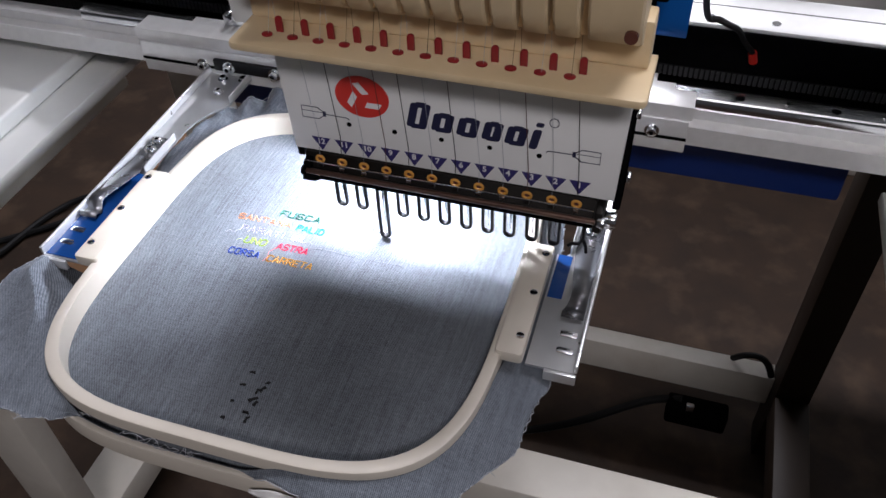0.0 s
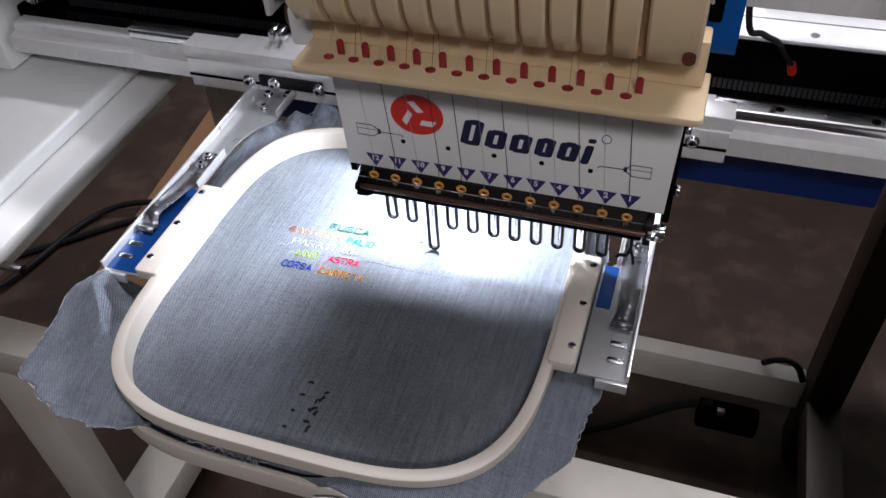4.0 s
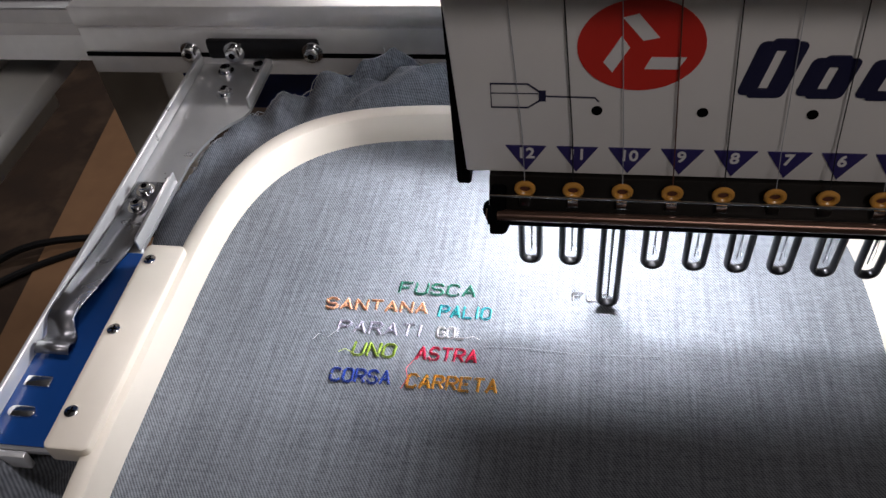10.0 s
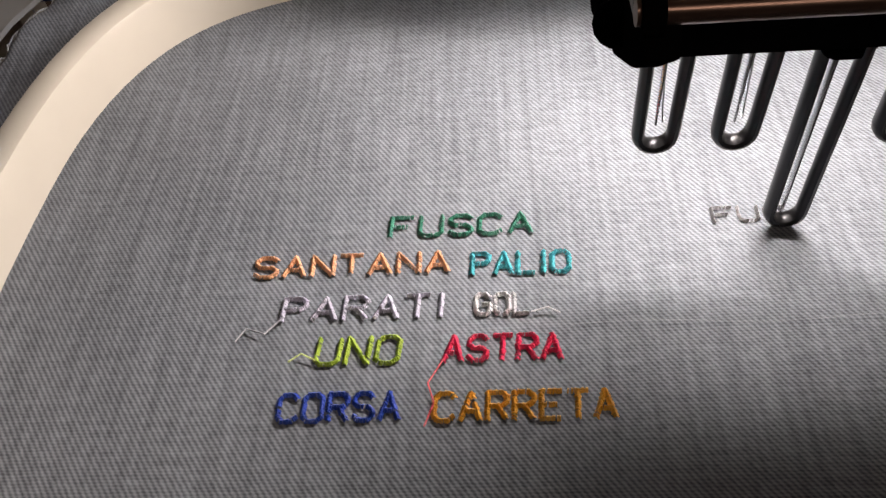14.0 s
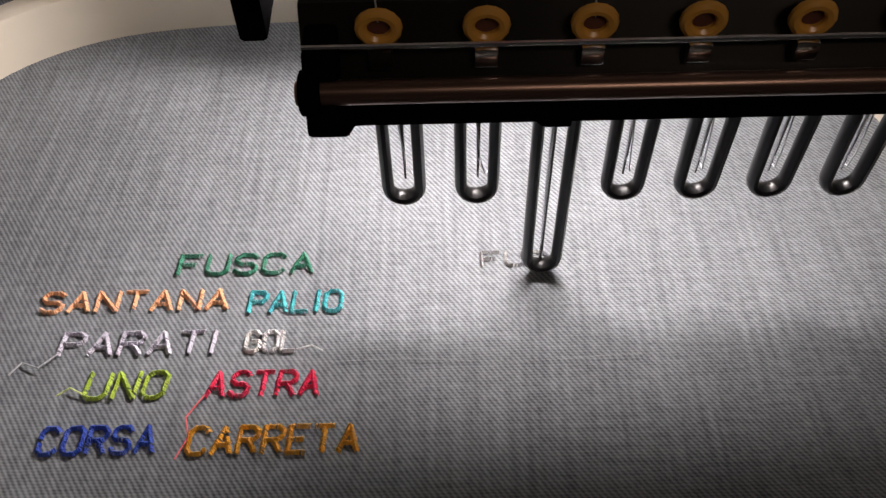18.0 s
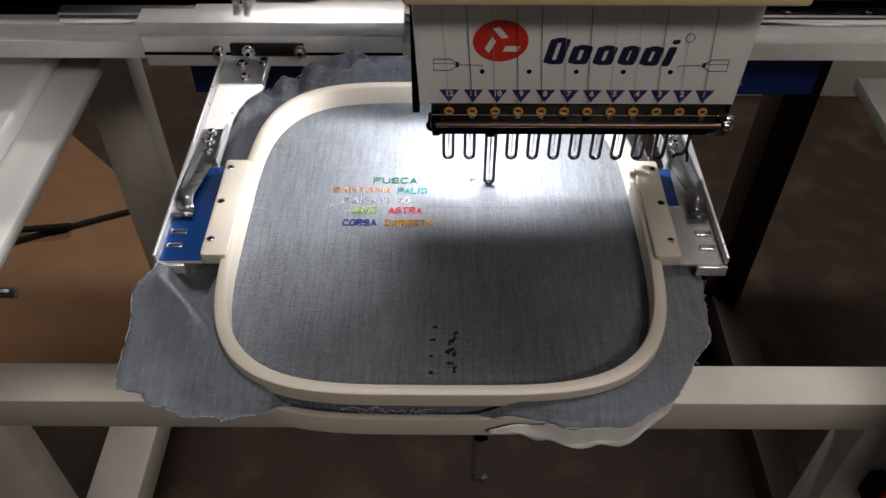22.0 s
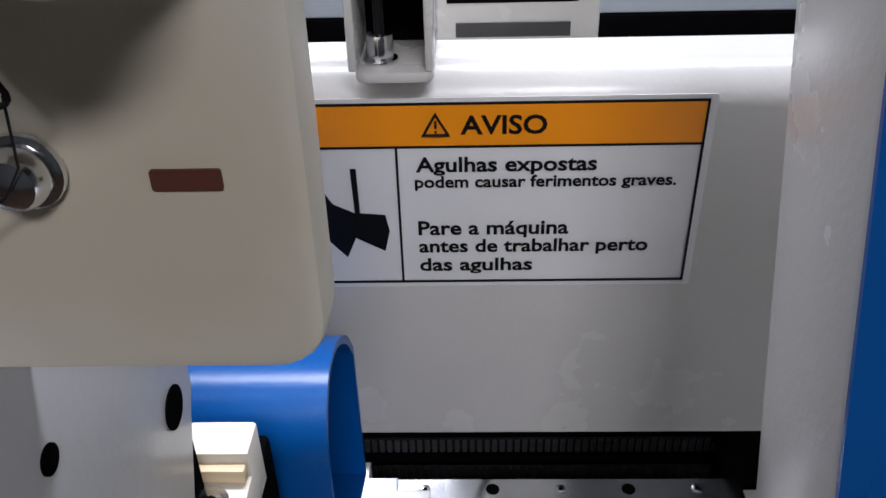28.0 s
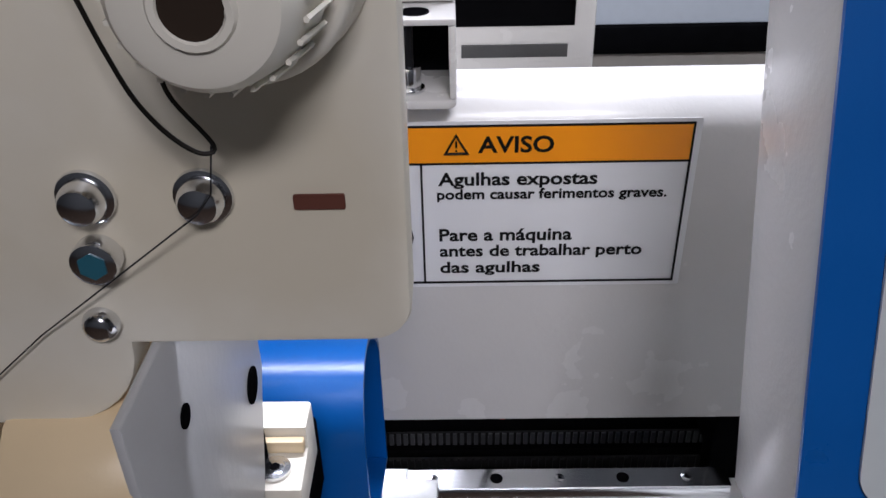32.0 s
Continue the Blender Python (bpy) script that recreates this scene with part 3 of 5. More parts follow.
def ring(a, b, w, z0, z1, bev=0.0018, rim=0.0, cut=0.0):
    """An oval ring; with a rim, its outer wall ends that far above the base and is cut back below."""
    bm = B()
    lay = [[bm.verts.new((*p, z)) for p in oval(a - d, b - d)] for d, z in ([(cut, z0), (cut, z0 + rim), (0, z0 + rim)] if rim else [(0, z0)]) + [(0, z1 - bev), (bev * 0.3, z1 - bev * 0.3), (bev, z1), (w - bev, z1), (w - bev * 0.3, z1 - bev * 0.3), (w, z1 - bev), (w, z0)]]
    n, m = len(lay[0]), len(lay)
    for j in range(m):
        p, q = lay[j], lay[(j + 1) % m]
        for k in range(n):
            bm.faces.new((p[k], p[(k + 1) % n], q[(k + 1) % n], q[k]))
    bmesh.ops.recalc_face_normals(bm, faces=bm.faces)
    return bm


hoop = thing("embroidery_hoop", "ivory plastic embroidery hoop with screwed side plates", "hoop", (HC[0], HC[1], 0.90))
part("inner_ring", ring(0.1725, 0.184, 0.0092, 0.917, 0.9405, rim=0.0108, cut=0.0065), M_HOOP, hoop)
part("outer_ring", ring(0.178, 0.1895, 0.0052, 0.900, 0.919), M_HOOP, hoop)
for s in (-1, 1):
    xa, xb = HC[0] + s * 0.167, HC[0] + s * 0.1875
    x0, x1 = min(xa, xb), max(xa, xb)
    cp = part("clip_plate", prism(B(), rounded(x0, x1, -0.085 + HY, 0.031 + HY, 0.003), 0.934, 0.9445, "z", 0.0012), M_HOOP, hoop)
    for y in (0.0202, -0.0233, -0.0673):
        q = part("screw", cyl(B(), (HC[0] + s * 0.1820, y + HY, 0.9435), (HC[0] + s * 0.1820, y + HY, 0.9452), 0.0032, seg=18, bevel=0.0006), M_STEEL, cp)
        bm = box(B(), HC[0] + s * 0.1820 - 0.0018, HC[0] + s * 0.1820 + 0.0018, y + HY - 0.0003, y + HY + 0.0003, 0.9452, 0.9455)
        box(bm, HC[0] + s * 0.1820 - 0.0003, HC[0] + s * 0.1820 + 0.0003, y + HY - 0.0018, y + HY + 0.0018, 0.9452, 0.94551)
        part("cross_slot", bm, M_BLACK, q)

# cloth: the stretched field, and the loose border outside the ring
bm = B()
rows = []
for f in [0.02] + [k / 22 for k in range(1, 23)]:
    rows.append([bm.verts.new((HC[0] + (p[0] - HC[0]) * f, HC[1] + (p[1] - HC[1]) * f, 0.9195 + 0.0003 * noise.noise(Vector((p[0] * f * 40, p[1] * f * 40, f))) + (0.0016 * max(0, f - 0.93) / 0.07))) for p in oval(0.1638, 0.1753)])
bm.faces.new(rows[0])
for a, b in zip(rows, rows[1:]):
    n = len(a)
    for k in range(n):
        bm.faces.new((a[k], a[(k + 1) % n], b[(k + 1) % n], b[k]))
bmesh.ops.recalc_face_normals(bm, faces=bm.faces)
cloth = thing("denim_cloth", "grey twill denim stretched in the hoop with ragged loose edges", "cloth", (HC[0], HC[1], 0.9))
part("field", bm, M_DENIM, cloth)

FLAP = [(-180, 0.032, 0.006), (-170, 0.040, 0.008), (-165, 0.050, 0.004), (-159, 0.0645, 0.003), (-152, 0.0665, 0.004), (-146, 0.0725, 0.006), (-143, 0.0745, 0.008), (-139, 0.062, 0.010), (-134.5, 0.050, 0.011), (-127.5, 0.029, 0.011), (-124, 0.017, 0.010), (-122, 0.004, 0.004), (-118, 0.001, 0.001), (-90, 0.001, 0.001), (-78, 0.004, 0.005), (-70, 0.0098, 0.011),
        (-65, 0.018, 0.012), (-54, 0.0235, 0.012), (-38, 0.0275, 0.012), (-29, 0.0350, 0.011), (-20.7, 0.0360, 0.010), (-15, 0.038, 0.010), (-12, 0.036, 0.006), (-5, 0.030, 0.003), (5, 0.02, 0.0), (60, 0.02, 0.0), (80, 0.030, -0.024), (95, 0.036, -0.036), (111, 0.038, -0.042), (116, 0.036, -0.034), (121, 0.036, -0.020), (126, 0.042, -0.012), (135, 0.046, -0.004), (150, 0.040, 0.001), (165, 0.030, 0.006), (180, 0.032, 0.006)]


def flap_at(a):
    for (a0, w0, d0), (a1, w1, d1) in zip(FLAP, FLAP[1:]):
        if a0 <= a <= a1:
            f = (a - a0) / (a1 - a0)
            f = f * f * (3 - 2 * f)
            return w0 + (w1 - w0) * f, d0 + (d1 - d0) * f
    return 0.02, 0.0


def ease(a, lo, hi):
    f = min(1.0, max(0.0, (a - lo) / (hi - lo)))
    return f * f * (3 - 2 * f)


def border_z(ang, f, w, d):
    """Height of the loose border at an angle round the hoop, f of the way out: high on the ring in front, tucked under the arms at the sides."""
    high = ease(ang, -172, -158) * (1 - ease(ang, -24, -12)) * (1 - ease(ang, -126, -120) * (1 - ease(ang, -84, -72)))
    z = 0.9185 + 0.0145 * high
    z += 0.0030 * (1 - high) * min(1, f * 6) * min(1, w / 0.02)
    z -= d * (f ** 1.4 * (1 - high) + f ** 0.8 * high)
    z += 0.005 * f * min(1, w / 0.03) * noise.noise(Vector((ang * 0.055, f * 1.6, 1.0))) + 0.0025 * f * noise.noise(Vector((ang * 0.16, f * 3.0, 5.0)))
    # the ridge from the arm's end down to the ring, with a hollow on the arm's side
    u = ang + 165 - 24 * (1 - f) ** 1.3
    near = 1 - ease(ang, -148, -128)
    z += near * min(1, f * 4) * (0.012 * math.exp(-max(u, -u * 2) / 7.0) - 0.024 * ease(-u, 0.5, 6.5) * ease(ang, -180, -173))
    # ripples of the right front
    z += 0.0026 * f * math.sin(ang * 0.62 + 2 * f) * ease(ang, -72, -58) * (1 - ease(ang, -34, -22))
    bunch = math.exp(-((ang - 106) / 20) ** 4)
    z += math.exp(-((ang - 128) / 9) ** 2) * f * (0.005 * math.sin(ang * 0.9 + 5 * f) + 0.004 * noise.noise(Vector((ang * 0.5, f * 6, 2))))
    z += bunch * 0.010 * math.sin(math.pi * min(1, f * 1.2)) - bunch * 0.010 * ease(f, 0.75, 1.0)
    return z + f * bunch * (0.010 * math.sin(f * 7 + ang * 0.16) + 0.010 * noise.noise(Vector((ang * 0.16, f * 3.5, 9))) + 0.007 * noise.noise(Vector((ang * 0.45, f * 7, 3))))


bm, n = B(), 720
ins = oval(0.1729, 0.1844, n)
grid, fray = [], []
for k, (px, py) in enumerate(ins):
    ang = math.degrees(math.atan2(py - HC[1], px - HC[0]))
    w, d = flap_at(max(-180, min(180, ang)))
    rag = 1 + 0.10 * noise.noise(Vector((k * 0.055, 3.1, 0))) + 0.03 * noise.noise(Vector((k * 0.45, 7.7, 0)))
    dx, dy = px - HC[0], py - HC[1]
    l = math.hypot(dx, dy)
    col = []
    for j in range(29):
        f = j / 28
        r = w * rag * f
        z = border_z(ang, f, w, d)
        col.append(bm.verts.new((px + dx / l * r, py + dy / l * r, z)))
    grid.append(col)
    fray.append(col[-1].co.copy())
for k in range(n):
    a, b = grid[k], grid[(k + 1) % n]
    for j in range(28):
        bm.faces.new((a[j], b[j], b[j + 1], a[j + 1]))
bmesh.ops.recalc_face_normals(bm, faces=bm.faces)
flap = part("loose_border", bm, M_DENIMP, cloth, "paler wrinkled loose border")
flap.modifiers.new("thickness", "SOLIDIFY").thickness = 0.0008
# frayed threads along the cut edge
bm = B()
random.seed(5)
for k in range(0, n, 4):
    p = fray[k]
    q = fray[(k + random.choice((2, 4, 6))) % n]
    o = Vector((p.x - HC[0], p.y - HC[1], 0)).normalized()
    mid = (p + q) / 2 + o * random.uniform(-0.0005, 0.0016) + Vector((0, 0, random.uniform(-0.001, 0.0014)))
    tube(bm, [p, mid, q], 0.00028, 4)
    if random.random() < 0.3:
        tube(bm, [p, p + o * random.uniform(0.001, 0.004) + Vector((random.uniform(-0.002, 0.002), random.uniform(-0.002, 0.002), random.uniform(-0.002, 0.001)))], 0.0002, 3)
tagged(part("fray", bm, M_THREADW, cloth), kind="stuff")
# pale backing paper under the front edge
bm = B()
prev = None
for px, py in ins:
    ang = math.degrees(math.atan2(py - HC[1], px - HC[0]))
    if not -81 < ang < -46:
        continue
    u = (ang + 81) / 35
    w, d = flap_at(ang)
    s = math.sin(math.pi * u) ** 0.7 * (1 + 0.35 * noise.noise(Vector((ang * 0.16, 2.0, 0))))
    dx, dy = px - HC[0], py - HC[1]
    l = math.hypot(dx, dy)
    r1 = max(w, 0.0098) + 0.0065 * s
    row = []
    for j in range(6):
        f = j / 5
        r = 0.0098 + (r1 - 0.0098) * f
        z = border_z(ang, min(1, r / w), w, d) - 0.004 - 0.010 * s * f + 0.0025 * f * noise.noise(Vector((ang * 0.3, f * 2, 4)))
        row.append(bm.verts.new((px + dx / l * r, py + dy / l * r, z)))
    if prev:
        for j in range(5):
            bm.faces.new((prev[j], row[j], row[j + 1], prev[j + 1]))
    prev = row
bmesh.ops.recalc_face_normals(bm, faces=bm.faces)
tuck = B()
lay = [[tuck.verts.new((*p, z)) for p in oval(0.1727 + e, 0.1842 + e)] for e, z in ((-0.0060, 0.9272), (-0.0058, 0.910), (-0.0006, 0.9025))]
for a, b in zip(lay, lay[1:]):
    for k in range(len(a)):
        tuck.faces.new((a[k], a[(k + 1) % len(a)], b[(k + 1) % len(a)], b[k]))
bmesh.ops.recalc_face_normals(tuck, faces=tuck.faces)
part("tucked_edge", tuck, M_DENIM, cloth, "dark cloth tucked between the rings")
bk = part("backing", bm, M_PAPER, cloth, "crumpled white backing paper")
bk.modifiers.new("thickness", "SOLIDIFY").thickness = 0.0005


# pale loose threads in the gap between the rings at the front
random.seed(17)
for k in range(9):
    t0 = radians(random.uniform(-128, -84))
    pts = []
    for j in range(7):
        t = t0 + j * random.uniform(0.006, 0.02)
        c, s_ = math.cos(t), math.sin(t)
        q = (abs(c / 0.1725) ** 4 + abs(s_ / 0.184) ** 4) ** -0.25 + random.uniform(-0.003, 0.0025)
        pts.append((HC[0] + q * c, HC[1] + q * s_, 0.9195 + random.uniform(0, 0.003)))
    part("loose_thread", tube(B(), flow(pts, 3), 0.00024, 5), M_THREADW, cloth)


# embroidered words
STROKES = {
    "A": "002640 1232", "C": "4536160501103041", "E": "40000646 0333", "F": "0006 0646 0333", "G": "45361605011030414323", "I": "2026", "L": "060040", "N": "00064046",
    "O": "103041453616050110", "P": "00063645443303", "R": "00063645443303 2340", "S": "453616050413334241301001", "T": "2026 0646", "U": "060110304146",
}


def word(body, x0, x1, y0, h, rgb, lean=0.0, half=0.00055):
    """Each letter of a word in satin stitch: short threads laid across its strokes, a little uneven."""
    m = thread_material(rgb)
    wide = [1.2 if ch == "I" else 4.0 for ch in body]
    unit = (x1 - x0 - 2 * half) / (sum(wide) + 1.5 * (len(body) - 1))
    left = x0 + half
    rng = random.Random(body)
    for ch, w in zip(body, wide):
        bm = B()
        for stroke in STROKES[ch].split():
            pts = []
            for a, b in zip(stroke[::2], stroke[1::2]):
                y = half + int(b) / 6 * (h - 2 * half)
                pts.append(Vector((left + (int(a) - (1.4 if ch == "I" else 0)) * unit + lean * y + HX + 0.0055, y0 + y + HY - 0.0015, 0)))
            for p, q in zip(pts, pts[1:]):
                d = (q - p)
                n = max(2, round(d.length / 0.00036))
                side = Vector((-d.y, d.x, 0)).normalized()
                for k in range(n + 1):
                    if rng.random() < 0.09:
                        continue
                    c = p + d * (k / n) + Vector((rng.uniform(-1, 1), rng.uniform(-1, 1), 0)) * 0.00008
                    r = side * half * rng.uniform(0.8, 1.25) + d.normalized() * rng.uniform(0.05, 0.32) * half
                    tube(bm, [c - r + Vector((0, 0, 0.9199)), c + Vector((0, 0, 0.92065 + rng.uniform(0, 0.0002))), c + r + Vector((0, 0, 0.9199))], 0.00021, 4)
        part("stitched_letter", bm, m, cloth)
        left += (w + 1.5) * unit


def thread_material(rgb):
    m = material("thread", rgb, 0.45, var=0.25, scale=700, bump=0.8, bscale=1400)
    return m


word("FUSCA", -0.1822, -0.1432, 0.0292, 0.0078, (0.015, 0.19, 0.125), 0.05)
word("SANTANA", -0.2172, -0.1652, 0.0169, 0.0075, (0.68, 0.34, 0.19))
word("PALIO", -0.1602, -0.1342, 0.0156, 0.0078, (0.02, 0.42, 0.48), 0.05)
word("PARATI", -0.2082, -0.1662, 0.0028, 0.0078, (0.46, 0.45, 0.55), 0.06)
word("GOL", -0.1592, -0.1452, 0.0030, 0.0072, (0.64, 0.64, 0.67))
word("UNO", -0.1982, -0.1772, -0.0102, 0.0085, (0.29, 0.42, 0.05), 0.1)
word("ASTRA", -0.1672, -0.1382, -0.0102, 0.0080, (0.72, 0.03, 0.10), 0.08)
word("CORSA", -0.2052, -0.1762, -0.0252, 0.0080, (0.012, 0.06, 0.38))
word("CARRETA", -0.1692, -0.1272, -0.0258, 0.0080, (0.70, 0.33, 0.04), 0.06)
word("FUS", -0.0960, -0.0770, 0.0303, 0.0055, (0.62, 0.62, 0.64), 0.0, 0.0003)
for rgb, pts in (((0.68, 0.1, 0.12), [(-0.1665, -0.0095), (-0.170, -0.016), (-0.1685, -0.021), (-0.1705, -0.027)]), ((0.5, 0.6, 0.2), [(-0.197, -0.009), (-0.201, -0.007), (-0.204, -0.009)]),
                 ((0.34, 0.34, 0.38), [(-0.207, 0.004), (-0.211, -0.001), (-0.216, 0.001), (-0.218, -0.003)]), ((0.4, 0.4, 0.42), [(-0.145, 0.0035), (-0.141, 0.0045), (-0.138, 0.003)])):
    part("thread_tail", tube(B(), [(x + HX + 0.0055, y + HY - 0.0015, 0.9206 + 0.0004 * (i % 2)) for i, (x, y) in enumerate(pts)], 0.00022, 5), thread_material(rgb), cloth)
random.seed(9)
for x, y, l, a in ((-0.124, -0.139, 4, 0), (-0.109, -0.145, 3, 30), (-0.110, -0.151, 5, 60), (-0.113, -0.154, 4, 80), (-0.126, -0.151, 3, 10), (-0.113, -0.161, 7, 20), (-0.110, -0.164, 4, 70), (-0.127, -0.166, 2.5, 0), (-0.127, -0.181, 2.5, 15), (-0.113, -0.173, 4, 10), (-0.110, -0.178, 5, 85)):
    bm = B()
    for q in range(4):
        t = radians(a + random.uniform(-25, 25))
        h = l * 0.0005
        o = Vector((x + 0.0045 + HX + random.uniform(-0.0006, 0.0006), y + HY + 0.003 + random.uniform(-0.0007, 0.0007), 0.9203))
        v = Vector((math.cos(t) * h, math.sin(t) * h, 0))
        tube(bm, [o - v, o + Vector((0, 0, 0.0007)), o + v], 0.00060, 5)
    part("dark_stitch", bm, M_THREADK, cloth)
# a pulled weft crease
part("crease", tube(B(), [(-0.13 + 0.01 * i + HX, -0.002 + 0.0008 * math.sin(i) + HY, 0.9182) for i in range(9)], 0.0016, 10), M_DENIM, cloth)

# ---- arms ----
for s in (-1, 1):
    arm = thing("hoop_arm", "polished steel bracket arm holding the hoop", "bracket", (HC[0] + s * 0.2, 0.05, 0.925), "hoop arms")

    def ax(x):
        return HC[0] + s * x

    def abox(name, xa, xb, y0, y1, z0, z1, m, bev=0.0, parent=None):
        return part(name, box(B(), min(ax(xa), ax(xb)), max(ax(xa), ax(xb)), y0 + HY, y1 + HY, z0, z1, bev), m, parent or arm)

    poly = [(ax(x), y + HY) for x, y in ((0.189, -0.080), (0.2250, -0.080), (0.2250, 0.212), (0.177, 0.212), (0.177, 0.160), (0.1795, 0.153), (0.185, 0.147), (0.191, 0.138), (0.1960, 0.124), (0.1985, 0.108), (0.1990, 0.040), (0.1965, 0.0365), (0.189, 0.0365))]
    tray = part("tray", prism(B(), poly, 0.9285, 0.9305, "z"), M_TRAY, arm)
    abox("flange", 0.2245, 0.2270, -0.080, 0.212, 0.9306, 0.9385, M_ZINC, 0.0006)
    abox("flange", 0.177, 0.1788, 0.162, 0.212, 0.9306, 0.9385, M_ZINC, 0.0006)
    abox("flange", 0.1992, 0.2004, 0.038, 0.092, 0.9306, 0.9385, M_ZINC, 0.0004)
    abox("inner_lip", 0.2014, 0.2024, 0.041, 0.090, 0.9306, 0.9370, M_ZINC, 0.0004)
    abox("end_lip", 0.203, 0.2265, -0.0835, -0.0803, 0.921, 0.9305, M_ZINC, 0.0005)
    # blue film, leaf spring with a hooked end, and slots
    abox("film", 0.1905, 0.2020 if s > 0 else 0.2240, -0.012 if s > 0 else -0.078, 0.036, 0.9306, 0.9311, M_FILM)
    sp = B()
    prev = None
    for y, z, q in ((0.090, 0.9320, 0.2030), (0.060, 0.9324, 0.2030), (0.035, 0.9345, 0.2035), (0.010, 0.9375, 0.2065), (-0.010, 0.9398, 0.2090), (-0.014, 0.9394, 0.2092), (-0.0175, 0.9362, 0.2085), (-0.0205, 0.9333, 0.2070), (-0.0240, 0.9336, 0.2060), (-0.0270, 0.9366, 0.2055), (-0.0300, 0.9370, 0.2055), (-0.0325, 0.9345, 0.2055)):
        row = [sp.verts.new((ax(v), y + HY, z)) for v in (q, 0.2225)]
        if prev:
            sp.faces.new((prev[0], prev[1], row[1], row[0]))
        prev = row
    bmesh.ops.recalc_face_normals(sp, faces=sp.faces)
    lf = part("leaf_spring", sp, M_SPRING, arm, "grey flat spring with a bent hook")
    lf.modifiers.new("thickness", "SOLIDIFY").thickness = 0.0009
    for y in (-0.046, -0.062):
        part("slot", prism(B(), rounded(ax(0.2145) - 0.0065, ax(0.2145) + 0.0065, y + HY - 0.0028, y + HY + 0.0028, 0.001 if y > -0.05 else 0.0026), 0.9312, 0.9322, "z", 0.0004), M_STEEL, tray)
    for x, y in ((0.2130, 0.081), (0.2125, 0.068), (0.199, 0.176), (0.206, 0.200), (0.184, 0.204)):
        bolt(arm, ax(x), y + HY, 0.9306 if y > 0.1 else 0.9330, 0.0036, 0.0045)

# ---- sewing head ----
PX = 0.018
head = thing("sewing_head", "beige and white twelve-needle sewing head", "sewing head", (0, 0, 0.95))
face = part("face_plate", prism(B(), [(-0.122, 1.0215), (0.124, 1.0215), (0.128, 1.132), (-0.128, 1.132)], 0.0, 0.012, "y", 0.0015), M_FACE, head)
for s in (-1, 1):
    part("side_casing", prism(B(), [(0.0125, 1.004), (0.030, 1.006), (0.046, 1.03), (0.056, 1.07), (0.06, 1.13), (0.06, 1.185), (0.028, 1.195), (0.028, 1.29), (0.0125, 1.29)], s * 0.1225, s * 0.1285, "x", 0.001), M_BLACK, head, "black painted side casing")
part("inner_back", box(B(), -0.1224, 0.1224, 0.045, 0.06, 1.07, 1.18), M_BLACK, head)
for z in (1.03, 1.085):
    part("side_screw", cyl(B(), (0.1286, 0.02, z), (0.1325, 0.02, z), 0.004, seg=16, bevel=0.0006), M_STEEL, head)

# print on the face
logo = part("emblem", prism(B(), ngon(-0.0612, 1.078, 0.0205, 40, 0.0172), -0.0005, 0.0002, "y"), M_RED, face, "round red emblem")
for cx, cz, lean in ((-0.0620, 1.0855, -50), (-0.0690, 1.0745, 62), (-0.0535, 1.0718, 0)):
    a, hl, hw = radians(lean), 0.0060, 0.0023
    pts = []
    for u, v in ((-hl, -hw), (hl - 0.0012, -hw), (hl + 0.0012, hw), (-hl + 0.002, hw)):
        pts.append((cx + u * math.cos(a) - v * math.sin(a), cz + u * math.sin(a) + v * math.cos(a)))
    part("emblem_mark", prism(B(), pts, -0.0008, -0.0005, "y"), M_PRINTW, logo)
# the maker's wordmark as plain slanted strokes
for x, w, z0, h in ((-0.0290, 0.0150, 1.0585, 0.0225), (-0.0105, 0.0150, 1.0585, 0.0165), (0.0080, 0.0150, 1.0580, 0.0165), (0.0265, 0.0135, 1.0580, 0.0165), (0.0430, 0.0145, 1.0575, 0.0165), (0.0605, 0.0065, 1.0570, 0.0165)):
    bm = B()
    t = 0.0060
    def slant(pl):
        return [(x + u + 0.22 * v, z0 + v) for u, v in pl]
    if w > 0.01:
        prism(bm, slant(rounded(0, t, 0.001, h - 0.001, 0.002, 3)), -0.0005, 0.0002, "y")
        prism(bm, slant(rounded(w - t, w, 0, h - 0.001, 0.002, 3)), -0.0005, 0.0002, "y")
        prism(bm, slant(rounded(t * 0.6, w - t * 0.6, h - 0.0042, h, 0.0012, 3)), -0.00055, 0.0002, "y")
        prism(bm, slant(rounded(t * 0.6, w - t * 0.6, 0, 0.0036, 0.0012, 3)), -0.00055, 0.0002, "y")
    else:
        prism(bm, slant(rounded(0, t, 0, h, 0.002, 3)), -0.0005, 0.0002, "y")
        prism(bm, slant(rounded(0.0004, t, h + 0.0025, h + 0.006, 0.0016, 3)), -0.0005, 0.0002, "y")
    part("wordmark_stroke", bm, M_INK, face)
part("small_ring", tube(B(), [(0.0778 + 0.0032 * math.cos(q * math.tau / 18), -0.0003, 1.0811 + 0.0036 * math.sin(q * math.tau / 18)) for q in range(18)], 0.0003, 5, True), M_INK, face)
